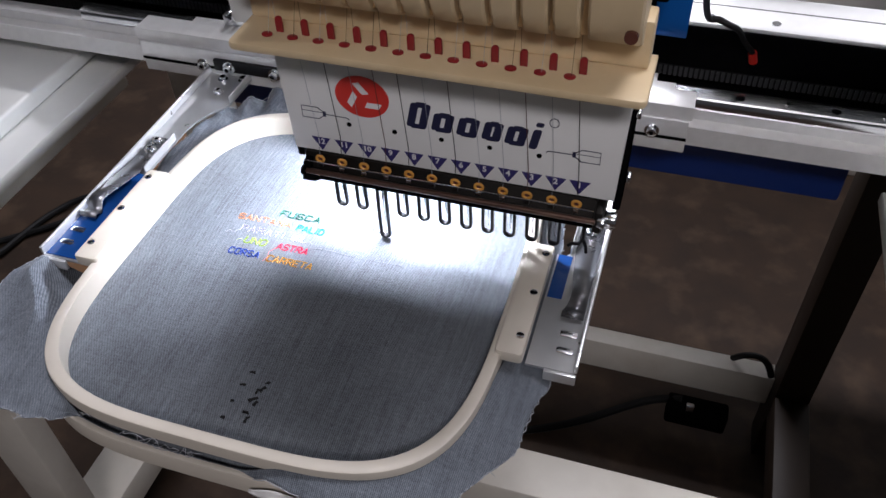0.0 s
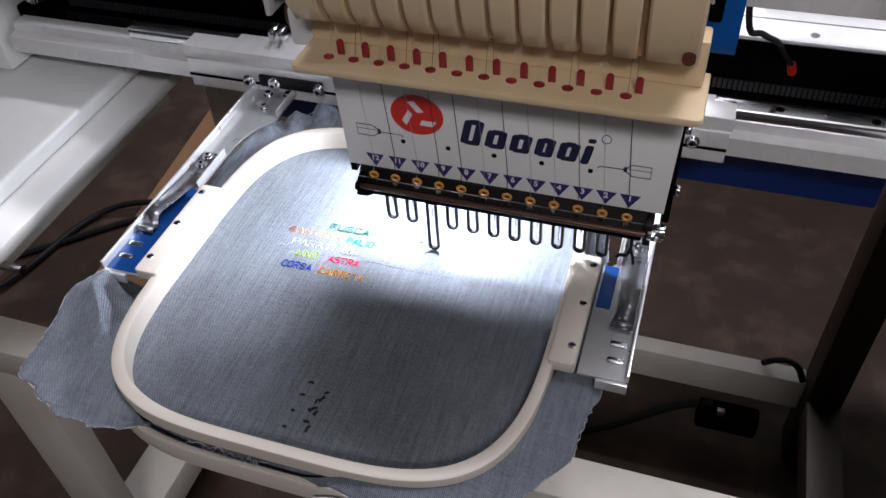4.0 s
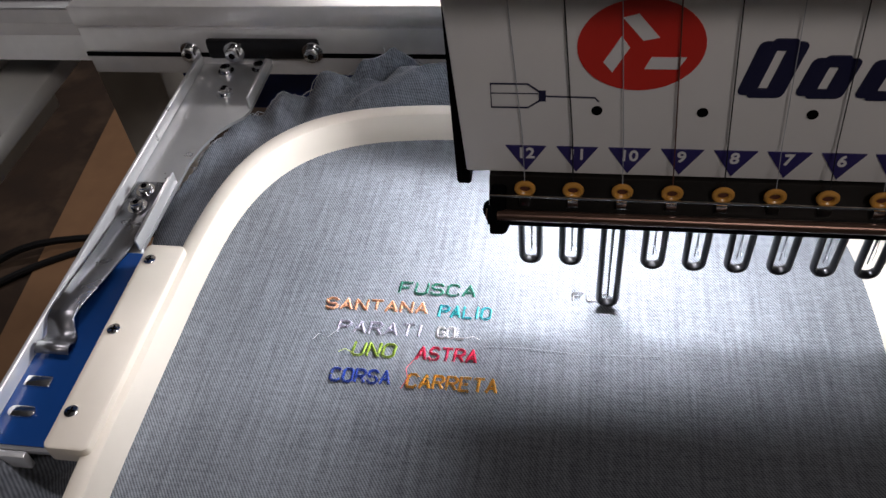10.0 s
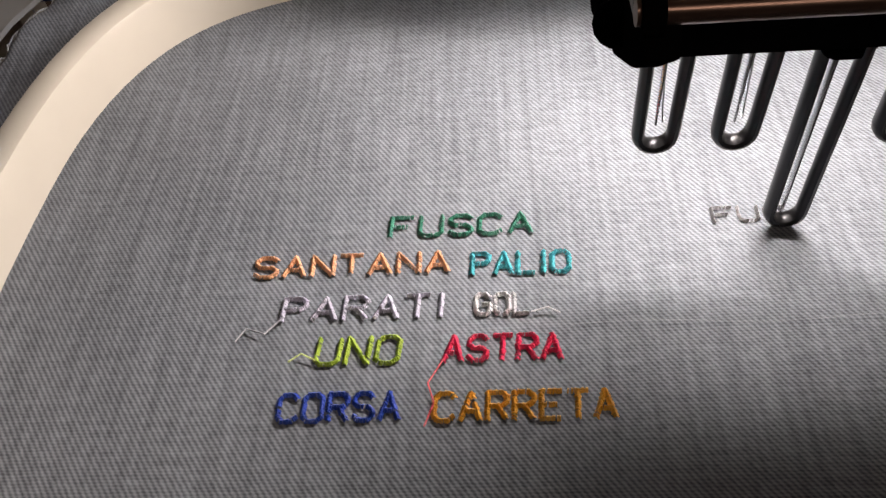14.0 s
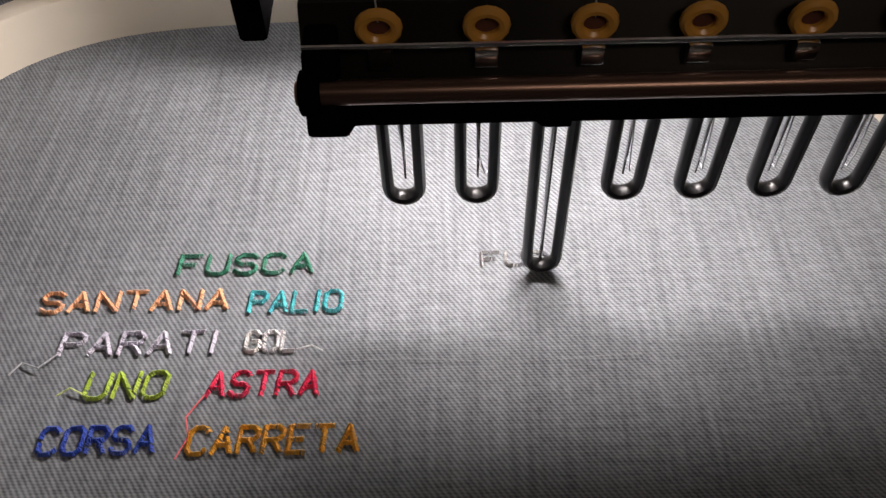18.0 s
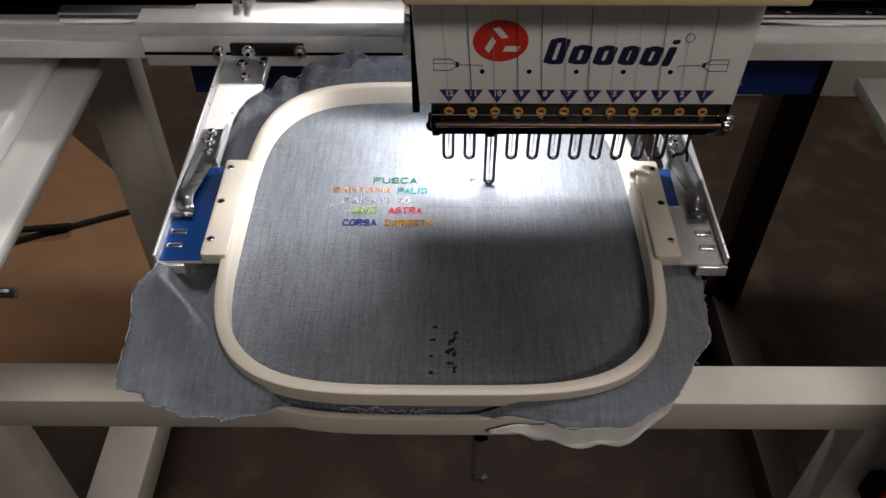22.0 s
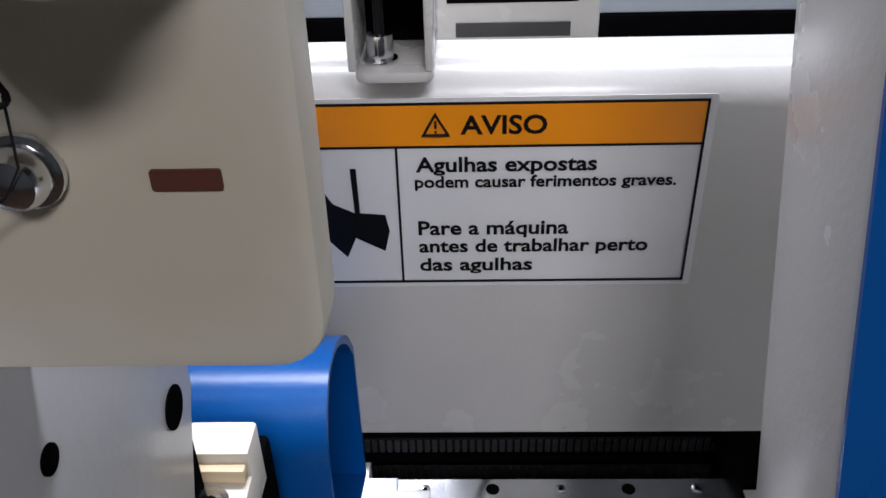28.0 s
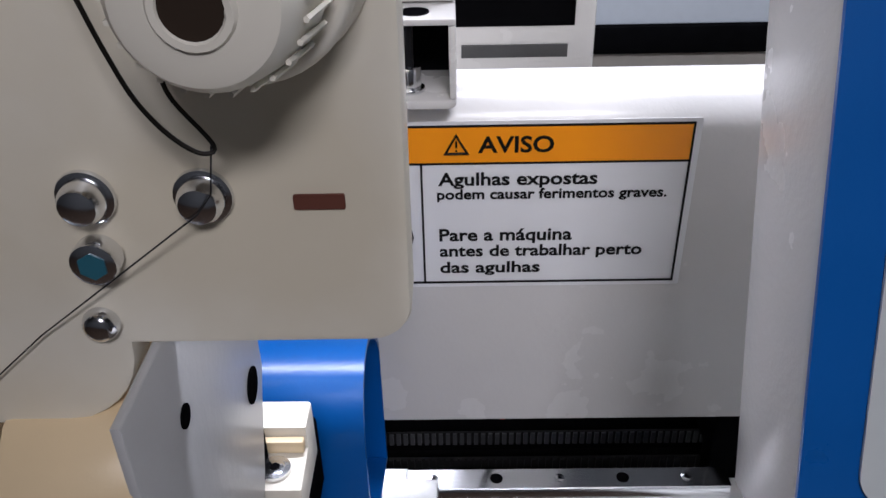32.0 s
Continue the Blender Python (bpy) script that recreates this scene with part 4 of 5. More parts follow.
for s in (-1, 1):
    bx = s * 0.1025
    pts = [(bx + s * 0.0085, 1.0525), (bx + s * 0.0085, 1.0625), (bx - s * 0.0045, 1.0625), (bx - s * 0.009, 1.059), (bx - s * 0.009, 1.056), (bx - s * 0.0045, 1.0525)]
    bm = tube(B(), [(x, -0.0002, z) for x, z in pts], 0.00035, 5, True)
    tube(bm, [(bx + s * 0.0085, -0.0002, 1.0585), (bx - s * 0.008, -0.0002, 1.0585)], 0.00022, 5)
    tube(bm, [(bx - s * 0.009, -0.0002, 1.0575), (bx - s * 0.0275, -0.0002, 1.0572), (bx - s * 0.029, -0.0002, 1.0555)], 0.00032, 5)
    box(bm, bx - s * 0.0095 - 0.0012, bx - s * 0.0095 + 0.0012, -0.0005, 0, 1.0555, 1.0598)
    part("needle_diagram", bm, M_INK, face)
for i in range(5):
    x = -0.074 + 0.0357 * i
    part("hole", prism(B(), ngon(x, 1.0517, 0.0019, 16), -0.0004, 0.0002, "y"), M_BLACK, face)
for k in range(1, 13):
    x = (6.5 - k) * PX
    x += 0.0028 * math.sin(math.pi * (12 - k) / 11)
    tri = part("number_triangle", prism(B(), [(x - 0.0075, 1.0352), (x + 0.0075, 1.0352), (x, 1.0233)], -0.0004, 0.0002, "y"), M_PURPLE, face)
    part("numeral", text_bm(str(k), 0.0068, x, 1.0297, -0.0006, "y", 0.0003, "CENTER", 1.0, 0.00016), M_PRINTW, tri, "", False)

# eyelet strip, bronze rod, feet
strip = part("eyelet_strip", prism(B(), [(-0.0015, 1.0212), (0.010, 1.0212), (0.010, 1.006), (-0.008, 1.0065), (-0.0085, 1.0085)], -0.113, 0.113, "x", 0.0006), M_DARK, head)
for k in range(1, 13):
    x = (6.5 - k) * PX
    e = part("thread_eye", tube(B(), [(x + 0.0030 * math.cos(a), -0.0065, 1.0195 + 0.0026 * math.sin(a)) for a in [q * math.tau / 16 for q in range(16)]], 0.0011, 8, True), M_AMBER, head)
    part("eye_hole", prism(B(), ngon(x, 1.0195, 0.0022, 12), -0.0062, -0.0050, "y"), M_BROWN, e)
part("spring_rod", cyl(B(), (-0.1135, -0.012, 1.0105), (0.114, -0.012, 1.0105), 0.0022, seg=16), M_COPPER, head)
for s, x in ((-1, -0.1092), (1, 0.1155)):
    br = part("end_bracket", prism(B(), [(-0.016, 1.004), (-0.010, 1.017), (0.010, 1.0205), (0.028, 1.012), (0.028, 0.986), (0.012, 0.984), (-0.006, 0.995)], x - 0.003, x + 0.003, "x", 0.001), M_BLACK if s < 0 else M_DARK, head)
    part("screw", cyl(B(), (x - s * 0.0, -0.012, 1.0105), (x + s * (0.0055 if s > 0 else 0.0036), -0.012, 1.0105), 0.0040, seg=14, bevel=0.0005), M_STEEL if s > 0 else M_BLACK, br)
    part("screw", cyl(B(), (x, 0.012, 0.993), (x + s * (0.0065 if s > 0 else 0.0045), 0.004, 0.997), 0.0045, seg=14, bevel=0.0005), M_STEEL if s > 0 else M_BLACK, br)
part("end_block", cyl(B(), (-0.1110, 0.019, 0.9935), (-0.1160, 0.019, 0.9935), 0.0048, seg=18, bevel=0.0014), M_BLACK, head)
for i, (y, z, r) in enumerate(((0.002, 1.003, 0.006), (0.012, 0.99, 0.0052), (0.02, 0.982, 0.004))):
    part("knurled_screw", cyl(B(), (0.119, y, z), (0.128 - 0.002 * i, y, z), r, seg=12, bevel=0.0008), M_STEEL, head)
part("thread_wire", cyl(B(), (-0.112, -0.0085, 1.0172), (0.112, -0.0085, 1.0172), 0.0005, seg=8), M_STEEL, head)
foot_bar = part("foot_bar", prism(B(), [(-0.004, 1.006), (0.036, 1.006), (0.034, 0.9835), (0.012, 0.9835), (0.004, 0.989)], -0.1105, 0.111, "x", 0.001), M_BLACK, head)
# Blocks stand in for bright see-through gaps: steel where bright, else dark.
for k in range(1, 13):
    x = (6.5 - k) * PX
    part("gap_block", box(B(), x - 0.0020, x + 0.0020, -0.0088, -0.0050, 1.0125, 1.0160, 0.0003), M_STEEL if k in (1, 4, 5, 8, 9, 10, 11) else M_DARK, strip)


def foot(x, z0, z1, y=0.0205):
    """A U-shaped presser foot of dark wire, from z1 down to z0."""
    r = 0.0040
    pts = [(x - r, y, z1), (x - r, y, z0 + r)]
    pts += [(x - r * math.cos(a), y, z0 + r - r * math.sin(a)) for a in [math.pi * q / 8 for q in range(1, 8)]]
    pts += [(x + r, y, z0 + r), (x + r, y - 0.001, z1)]
    bm = tube(B(), pts, 0.00150, 10)
    for v in bm.verts:
        v.co.y = y + (v.co.y - y) * 1.6
    return bm


for k in range(2, 13):
    x = (6.5 - k) * PX
    if k == 10:
        f = part("presser_foot", foot(x, 0.9225, 0.985), M_GUN, head, "lowered dark steel presser foot")
        part("foot_clamp", prism(B(), rounded(x - 0.0058, x + 0.0058, 0.975, 0.985, (0.004, 0.004, 0, 0)), 0.0175, 0.0255, "y", 0.001), M_BLACK, f)
        part("needle", cyl(B(), (x, 0.0225, 0.9205), (x, 0.0225, 0.985), 0.0005, 0.0009, 8), M_STEEL, f)
    else:
        f = part("presser_foot", foot(x, 0.9508, 0.985), M_GUN, head)
        part("needle", cyl(B(), (x + 0.0003, 0.023, 0.955), (x + 0.0003, 0.023, 0.985), 0.0003, 0.0008, 8), M_STEEL, f)
        part("loose_thread", tube(B(), [(x - 0.001, 0.019, 0.985), (x + 0.0008, 0.021, 0.962), (x + 0.0022, 0.024, 0.955), (x + 0.004, 0.03, 0.951)], 0.00018, 4), M_THREADW, f)
f = part("presser_foot", tube(B(), [(0.104, 0.02, 0.985), (0.104, 0.02, 0.962), (0.101, 0.019, 0.957), (0.096, 0.018, 0.957), (0.0935, 0.018, 0.954)], 0.0016, 8), M_GUN, head, "dark forked end foot")
part("fork", tube(B(), [(0.104, 0.02, 0.962), (0.1065, 0.02, 0.955), (0.1075, 0.02, 0.948)], 0.0014, 8), M_GUN, f)

# shelf with maroon thread guides
shelf = part("thread_shelf", prism(B(), rounded(-0.131, 0.137, -0.0465, 0.008, (0.005, 0.005, 0, 0)), 1.1322, 1.1382, "z", 0.002), M_BEIGE, head)
part("shelf_wall", box(B(), -0.129, 0.133, -0.0125, 0.008, 1.1383, 1.170, 0.002), M_BEIGE, head)
for k in range(1, 13):
    x = (6.5 - k) * PX - 0.0095
    part("guide_disc", prism(B(), ngon(x, -0.0314, 0.0037, 20, 0.0030), 1.1380, 1.1394, "z", 0.0005), M_MAROON, shelf)
    part("guide_flag", prism(B(), rounded(x + 0.0045, x + 0.0092, 1.1382, 1.1492, (0, 0, 0.0022, 0.0022), 4), -0.0270, -0.0245, "y", 0.0005), M_MAROON, shelf)

# fluted case: side profile from the foot of the flutes to the top
PROF = [(-0.020, 1.158, 0.0058), (-0.034, 1.166, 0.0070), (-0.0420, 1.180, 0.0076), (-0.0460, 1.198, 0.0078), (-0.0470, 1.216, 0.0076), (-0.0455, 1.230, 0.0070), (-0.0420, 1.239, 0.0052), (-0.0400, 1.247, 0.0046), (-0.0420, 1.256, 0.0054), (-0.0430, 1.264, 0.0062), (-0.0405, 1.271, 0.0062), (-0.0330, 1.277, 0.0060), (-0.020, 1.280, 0.0060)]


def flute(xc, lo=None, hi=None):
    bm = B()
    back, rows = 0.004, []
    for y, z, h in PROF:
        a = xc - h if lo is None else lo
        b = xc + h if hi is None else hi
        e = 0.0016
        rows.append([bm.verts.new(p) for p in ((a, back, z), (a, y + e, z), (a + e, y, z), (b - e, y, z), (b, y + e, z), (b, back, z))])
    for p, q in zip(rows, rows[1:]):
        for j in range(5):
            bm.faces.new((p[j], p[j + 1], q[j + 1], q[j]))
    bm.faces.new(rows[0]), bm.faces.new(rows[-1][::-1])
    bmesh.ops.recalc_face_normals(bm, faces=bm.faces)
    return bm


# Inner wall carries the shade behind the slots as dark brown colour.
case = part("case_back", box(B(), -0.128, 0.1278, 0.0045, 0.028, 1.1705, 1.292, 0.003), M_SHADE, head, "inner case wall coloured dark brown for the shaded slots")
KX = -0.004
for k in range(2, 13):
    part("flute", flute((6.5 - k) * PX + PX / 2 + KX), M_BEIGE, head)
part("end_block", flute(0, -0.128, -5.5 * PX + KX - 0.0028), M_BEIGE, head)
rb = part("end_block", flute(0, 5.5 * PX + KX + 0.0028, 0.1280), M_BEIGE, head)
part("dimple", cyl(B(), (0.1225, -0.0385, 1.1755), (0.1225, -0.0440, 1.1755), 0.0038, seg=18), M_BROWN, rb)
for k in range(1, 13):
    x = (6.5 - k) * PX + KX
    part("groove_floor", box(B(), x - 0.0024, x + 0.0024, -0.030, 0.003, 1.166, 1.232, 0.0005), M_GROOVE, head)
    part("lever_tip", tube(B(), [(x - 0.001, -0.01, 1.252), (x - 0.001, -0.034, 1.2535), (x + 0.002, -0.040, 1.256)], 0.0014, 6), M_STEEL, head)
part("case_top", box(B(), -0.128, 0.1278, -0.0195, 0.0044, 1.2802, 1.292, 0.002), M_BEIGE, head)

# threads down the face
random.seed(3)
for k in range(1, 13):
    x = (6.5 - k) * PX
    xd = x - 0.0095
    dark = k in (1, 3, 6, 8, 9, 11)
    m = (M_THREADK if k in (1, 6, 8, 11) else M_BROWN) if dark else M_THREADW
    part("thread", tube(B(), [(xd + 0.001, -0.0314, 1.1392), (xd, -0.018, 1.166), (xd + 0.002, -0.03, 1.175)], 0.00016, 4), m, head)
    part("thread", tube(B(), [(xd + 0.005, -0.026, 1.149), (xd + 0.004, -0.024, 1.172)], 0.00014, 4), m, head)
    part("thread", tube(B(), [(xd, -0.0314, 1.1322), (xd + 0.002, -0.0015, 1.125), (x - 0.001, -0.0016, 1.04), (x, -0.0065, 1.0205)], 0.00026 if dark else 0.00016, 4), m, head)

# ---- tension panel ----
FY = -0.030
panel = thing("tension_panel", "cream tension panel with knobs, eyelets and a small slot", "tension panel", (0, -0.02, 1.28))
out = [(-0.135, 1.50), (-0.135, 1.290), (-0.125, 1.276)]
out += [(0.1262 - 0.019 + 0.019 * math.sin(a), 1.276 + 0.019 - 0.019 * math.cos(a)) for a in [math.pi / 2 * q / 8 for q in range(8)]]
out += [(0.1262, 1.2952)]
out += [(0.1763 - 0.0075 + 0.0075 * math.sin(a), 1.2952 + 0.0075 - 0.0075 * math.cos(a)) for a in [math.pi / 2 * q / 6 for q in range(7)]]
out += [(0.1770, 1.50)]
board = part("board", prism(B(), out, FY, FY + 0.010, "y", 0.0014), M_CREAM, panel)
part("slot", prism(B(), rounded(0.1582, 0.1665, 1.3225, 1.3252, 0.0004), FY - 0.0004, FY + 0.0003, "y"), M_BROWN, board, "dark brown slot")


def knob(cx, cz):
    """A tension knob: stepped skirt, two pressed discs, ribbed cap with a bore."""
    kn = part("tension_knob", cyl(B(), (cx, FY - 0.0001, cz), (cx, FY - 0.0065, cz), 0.0172, 0.0158, 40, 0.0012), M_CREAM, panel)
    part("disc", cyl(B(), (cx, FY - 0.0066, cz), (cx, FY - 0.0085, cz), 0.0150, seg=40, bevel=0.0006), M_AMBERP, kn, "yellowed plastic disc")
    part("upper_disc", cyl(B(), (cx, FY - 0.0086, cz), (cx, FY - 0.0125, cz), 0.0162, 0.0150, 40, 0.0012), M_CREAM, kn)
    part("cap", cyl(B(), (cx, FY - 0.0126, cz), (cx, FY - 0.0290, cz), 0.0132, 0.0100, 40, 0.003), M_CREAM, kn)
    bm = B()
    for q in range(26):
        a = q * math.tau / 26
        c, s = math.cos(a), math.sin(a)
        tube(bm, [(cx + 0.0131 * c, FY - 0.0145, cz + 0.0131 * s), (cx + 0.0115 * c, FY - 0.0245, cz + 0.0115 * s)], 0.00042, 5)
    part("ribs", bm, M_CREAM, kn)
    part("rim", tube(B(), [(cx + 0.0042 * math.cos(q * math.tau / 24), FY - 0.0290, cz + 0.0042 * math.sin(q * math.tau / 24)) for q in range(24)], 0.0008, 6, True), M_CREAM, kn)
    part("bore", cyl(B(), (cx, FY - 0.0286, cz), (cx, FY - 0.0293, cz), 0.0036, seg=20), M_SHADE, kn)


M_AMBERP = material("yellowed_plastic", (0.62, 0.48, 0.27), 0.45, var=0.1, scale=60)
for i in range(6):
    for j in range(2):
        knob(0.1565 - 0.054 * i - 0.027 * j, 1.3628 + 0.046 * j)
    for xx in (0.1255, 0.1442):
        x = xx - 0.054 * i
        ey = part("eyelet", cyl(B(), (x, FY - 0.0001, 1.3255), (x, FY - 0.0052, 1.3255), 0.0041, 0.0034, 24, 0.0016), M_STEEL, panel)
        part("collar", cyl(B(), (x, FY - 0.0001, 1.3255), (x, FY - 0.0014, 1.3255), 0.0048, seg=24, bevel=0.0004), M_STEEL, ey)
    x = 0.1455 - 0.054 * i
    part("check_spring", tube(B(), flow([(x - 0.016, FY - 0.005, 1.376), (x - 0.0125, FY - 0.008, 1.367), (x - 0.0094, FY - 0.010, 1.3589), (x - 0.0072, FY - 0.010, 1.3514), (x - 0.0048, FY - 0.010, 1.3451), (x - 0.0012, FY - 0.010, 1.3400), (x + 0.0027, FY - 0.010, 1.3372), (x + 0.0044, FY - 0.009, 1.3380), (x - 0.0004, FY - 0.008, 1.3442), (x - 0.0022, FY - 0.006, 1.3474), (x - 0.003, FY - 0.003, 1.350)]), 0.00038, 6), M_DARK, panel)
    part("thread", tube(B(), [(x + 0.004, FY - 0.009, 1.3378), (x + 0.002, FY - 0.007, 1.329), (x - 0.001, FY - 0.0060, 1.3250), (x - 0.034, FY - 0.002, 1.299), (x - 0.05, FY - 0.0018, 1.285)], 0.00016, 4), M_THREADK if i in (0, 3) else M_THREADW, panel)
for x in (0.1252, -0.112):
    sb = part("socket_screw", cyl(B(), (x, FY - 0.0001, 1.3147), (x, FY - 0.0042, 1.3147), 0.0040, seg=20, bevel=0.0006), M_STEEL, panel)
    part("socket", cyl(B(), (x, FY - 0.0041, 1.3147), (x, FY - 0.0045, 1.3147), 0.0025, seg=6), M_TEAL, sb)
    part("dome_screw", cyl(B(), (x - 0.003, FY - 0.0001, 1.3007), (x - 0.003, FY - 0.0034, 1.3007), 0.0036, 0.0026, 20, 0.0010), M_STEEL, panel)
part("lower_tab", box(B(), -0.165, -0.1355, FY + 0.004, FY + 0.016, 1.2925, 1.33, 0.003), M_CREAM, panel)

# ---- slide rail, casting and arm front: parts of the head ----
part("upper_rail", box(B(), -0.258, -0.1287, 0.042, 0.065, 1.200, 1.2155, 0.002), M_BEIGE, head, "beige plastic slide rail")
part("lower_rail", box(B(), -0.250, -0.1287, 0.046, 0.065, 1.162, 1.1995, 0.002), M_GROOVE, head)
ep = part("slide_block", prism(B(), [(0.041, 1.2165), (0.030, 1.2165), (0.030, 1.2085), (0.0145, 1.2075), (0.0145, 1.196), (0.041, 1.196)], 0.1225, 0.1400, "x", 0.0010), M_CREAM, head, "cream stepped plastic slide block")
part("slide_strip", box(B(), 0.1225, 0.1392, 0.0270, 0.0298, 1.2090, 1.2135, 0.0006), M_BEIGE, ep)
bolt(ep, 0.1315, 0.0215, 1.2082, 0.0030, 0.0014)
part("slide_motor", box(B(), 0.1290, 0.1372, 0.020, 0.058, 1.165, 1.1958, 0.002), M_BLACK, head, "black block under the slide")
part("motor_screw", cyl(B(), (0.134, 0.0198, 1.187), (0.134, 0.0165, 1.187), 0.0035, seg=16, bevel=0.0006), M_STEEL, head)
cast = part("casting", prism(B(), [(-0.050, 1.2940), (-0.050, 1.279), (-0.047, 1.272), (-0.043, 1.262), (-0.034, 1.205), (0.010, 1.205), (0.0165, 1.214), (0.0265, 1.2335), (0.0305, 1.2400), (0.0305, 1.2940)], 0.1283, 0.1303, "x", 0.0006), M_CAST, head, "grey-white painted end plate")
part("bore", prism(B(), ngon(0.0182, 1.2433, 0.0050, 24, 0.0050), 0.1300, 0.1307, "x"), M_BLACK, cast)
part("bore", prism(B(), ngon(-0.0258, 1.2740, 0.0026, 20, 0.0026), 0.1300, 0.1307, "x"), M_BLACK, cast)
part("arm_body", box(B(), -0.115, -0.015, 0.0602, 0.065, 1.066, 1.149, 0.002), M_BLACK, head)
part("side_bracket", box(B(), -0.158, -0.129, -0.012, 0.050, 1.166, 1.178, 0.002), M_ALU, head, "bright silver bracket")
part("bracket_flange", box(B(), -0.1640, -0.1595, -0.010, 0.048, 1.150, 1.178, 0.0015), M_ALU, head, "bright silver bracket")
part("bracket_leg", box(B(), -0.152, -0.131, 0.0342, 0.058, 1.118, 1.1655, 0.002), M_DARK, head)
part("slide_motor_cover", box(B(), -0.150, -0.1292, -0.006, 0.034, 1.127, 1.156, 0.003), M_WHITE, head, "white plastic motor cover")
# The gap is filled with black, its shade drawn as a solid.
part("motor_gap", box(B(), -0.148, -0.1295, -0.002, 0.032, 1.1562, 1.1658), M_BLACK, head)
part("motor_cap", cyl(B(), (-0.158, 0.016, 1.143), (-0.1502, 0.016, 1.143), 0.0125, seg=24, bevel=0.002), M_COPPER, head, "brown motor cap")
# Unseen cap and plate, added to cut off the needle lamp's light.
hood = part("added_lamp_cap", box(B(), -0.116, -0.020, 0.072, 0.1, 1.0525, 1.0655, 0.002), M_BLACK, head, "added black cap that shields the needle lamp")
part("light_cutoff_plate", box(B(), -0.122, 0.030, 0.1005, 0.1035, 0.973, 1.0655, 0.001), M_BLACK, head)

# ---- warning sticker ----
SY = 0.1319
st = thing("warning_sticker", "white needle warning sticker with an orange heading", "sticker", (0.2, 0.13, 1.2))
sheet = part("sheet", prism(B(), rounded(0.1300, 0.2745, 1.1955, 1.2680, 0.001), SY - 0.0003, SY, "y"), M_PRINTW, st)
part("heading", box(B(), 0.1325, 0.2716, SY - 0.0005, SY - 0.0003, 1.2512, 1.2660), M_ORANGE, st)
bm = B()
for x0, x1, z0, z1 in ((0.1325, 0.2719, 1.2657, 1.2665), (0.1325, 0.2719, 1.2507, 1.2515), (0.1325, 0.2719, 1.1974, 1.1982), (0.1322, 0.1330, 1.1974, 1.2663), (0.2712, 0.2720, 1.1974, 1.2663), (0.1714, 0.1722, 1.1977, 1.2510)):
    box(bm, x0, x1, SY - 0.0007, SY - 0.0003, z0, z1)
part("border", bm, M_INKK, st)


def line(body, x0, x1, z0, h):
    bm = text_bm(body, 0.01, 0, 0, 0, "y", 0.0002, "LEFT", 1.0, 0.00022)
    xs, zs = [v.co.x for v in bm.verts], [v.co.z for v in bm.verts]
    k = (x1 - x0) / (max(xs) - min(xs))
    q = h / 0.0072
    a = min(xs)
    for v in bm.verts:
        v.co = (x0 + (v.co.x - a) * k, SY - 0.0006 + v.co.y, z0 + v.co.z * q * (1 if v.co.z > 0 else 0.72))
    part("lettering", bm, M_INKK, st, "", False)


line("AVISO", 0.1930, 0.2210, 1.2555, 0.0066)
line("Agulhas expostas", 0.1780, 0.2380, 1.2420, 0.0055)
line("podem causar ferimentos graves.", 0.1775, 0.2648, 1.2361, 0.0044)
line("Pare a m\u00e1quina", 0.1780, 0.2300, 1.2175, 0.0056)
line("antes de trabalhar perto", 0.1780, 0.2580, 1.2103, 0.0053)
line("das agulhas", 0.1780, 0.2180, 1.2025, 0.0053)
bm = tube(B(), [(0.1810, SY - 0.0006, 1.2553), (0.1890, SY - 0.0006, 1.2553), (0.1850, SY - 0.0006, 1.2625)], 0.0009, 6, True)
box(bm, 0.1846, 0.1854, SY - 0.0008, SY - 0.0003, 1.2575, 1.2602)
box(bm, 0.1846, 0.1854, SY - 0.0008, SY - 0.0003, 1.2560, 1.2567)
part("warning_triangle", bm, M_INKK, st)
# plain dark shape and needle in the picture field
bm = prism(B(), [(0.1425, 1.2270), (0.1462, 1.2350), (0.1490, 1.2300), (0.1560, 1.2265), (0.1668, 1.2255), (0.1680, 1.2190), (0.1660, 1.2110), (0.1560, 1.2165), (0.1525, 1.2085), (0.1455, 1.2165)], SY - 0.0006, SY - 0.0003, "y")
part("picture_shape", bm, M_INKK, st)
part("picture_needle", prism(B(), [(0.1560, 1.2435), (0.1580, 1.2435), (0.1582, 1.2270), (0.1574, 1.2215), (0.1564, 1.2270)], SY - 0.0009, SY - 0.0006, "y"), M_INKK, st)

# ---- control box, leaning back ----
ctl = thing("control_box", "blue fronted control box with green and orange keys", "control panel", (0.36, 0.02, 1.19))


def lean(u, v, d=0.0):
    """A point of the leaning front: u across, v up the slope, d out of it."""
    a = radians(14)
    return Vector((u - 0.001 - 0.03 * v, -0.005 + v * math.sin(a) - d * math.cos(a), 1.194 + v * math.cos(a) + d * math.sin(a)))


def slab(u0, u1, v0, v1, d0, d1, r=0.0, bev=0.0):
    poly = rounded(u0, u1, v0, v1, r) if r else [(u0, v0), (u1, v0), (u1, v1), (u0, v1)]
    bm = prism(B(), poly, -d1, -d0, "y", bev)
    for v in bm.verts:
        v.co = lean(v.co.x, v.co.z, -v.co.y)
    return bm


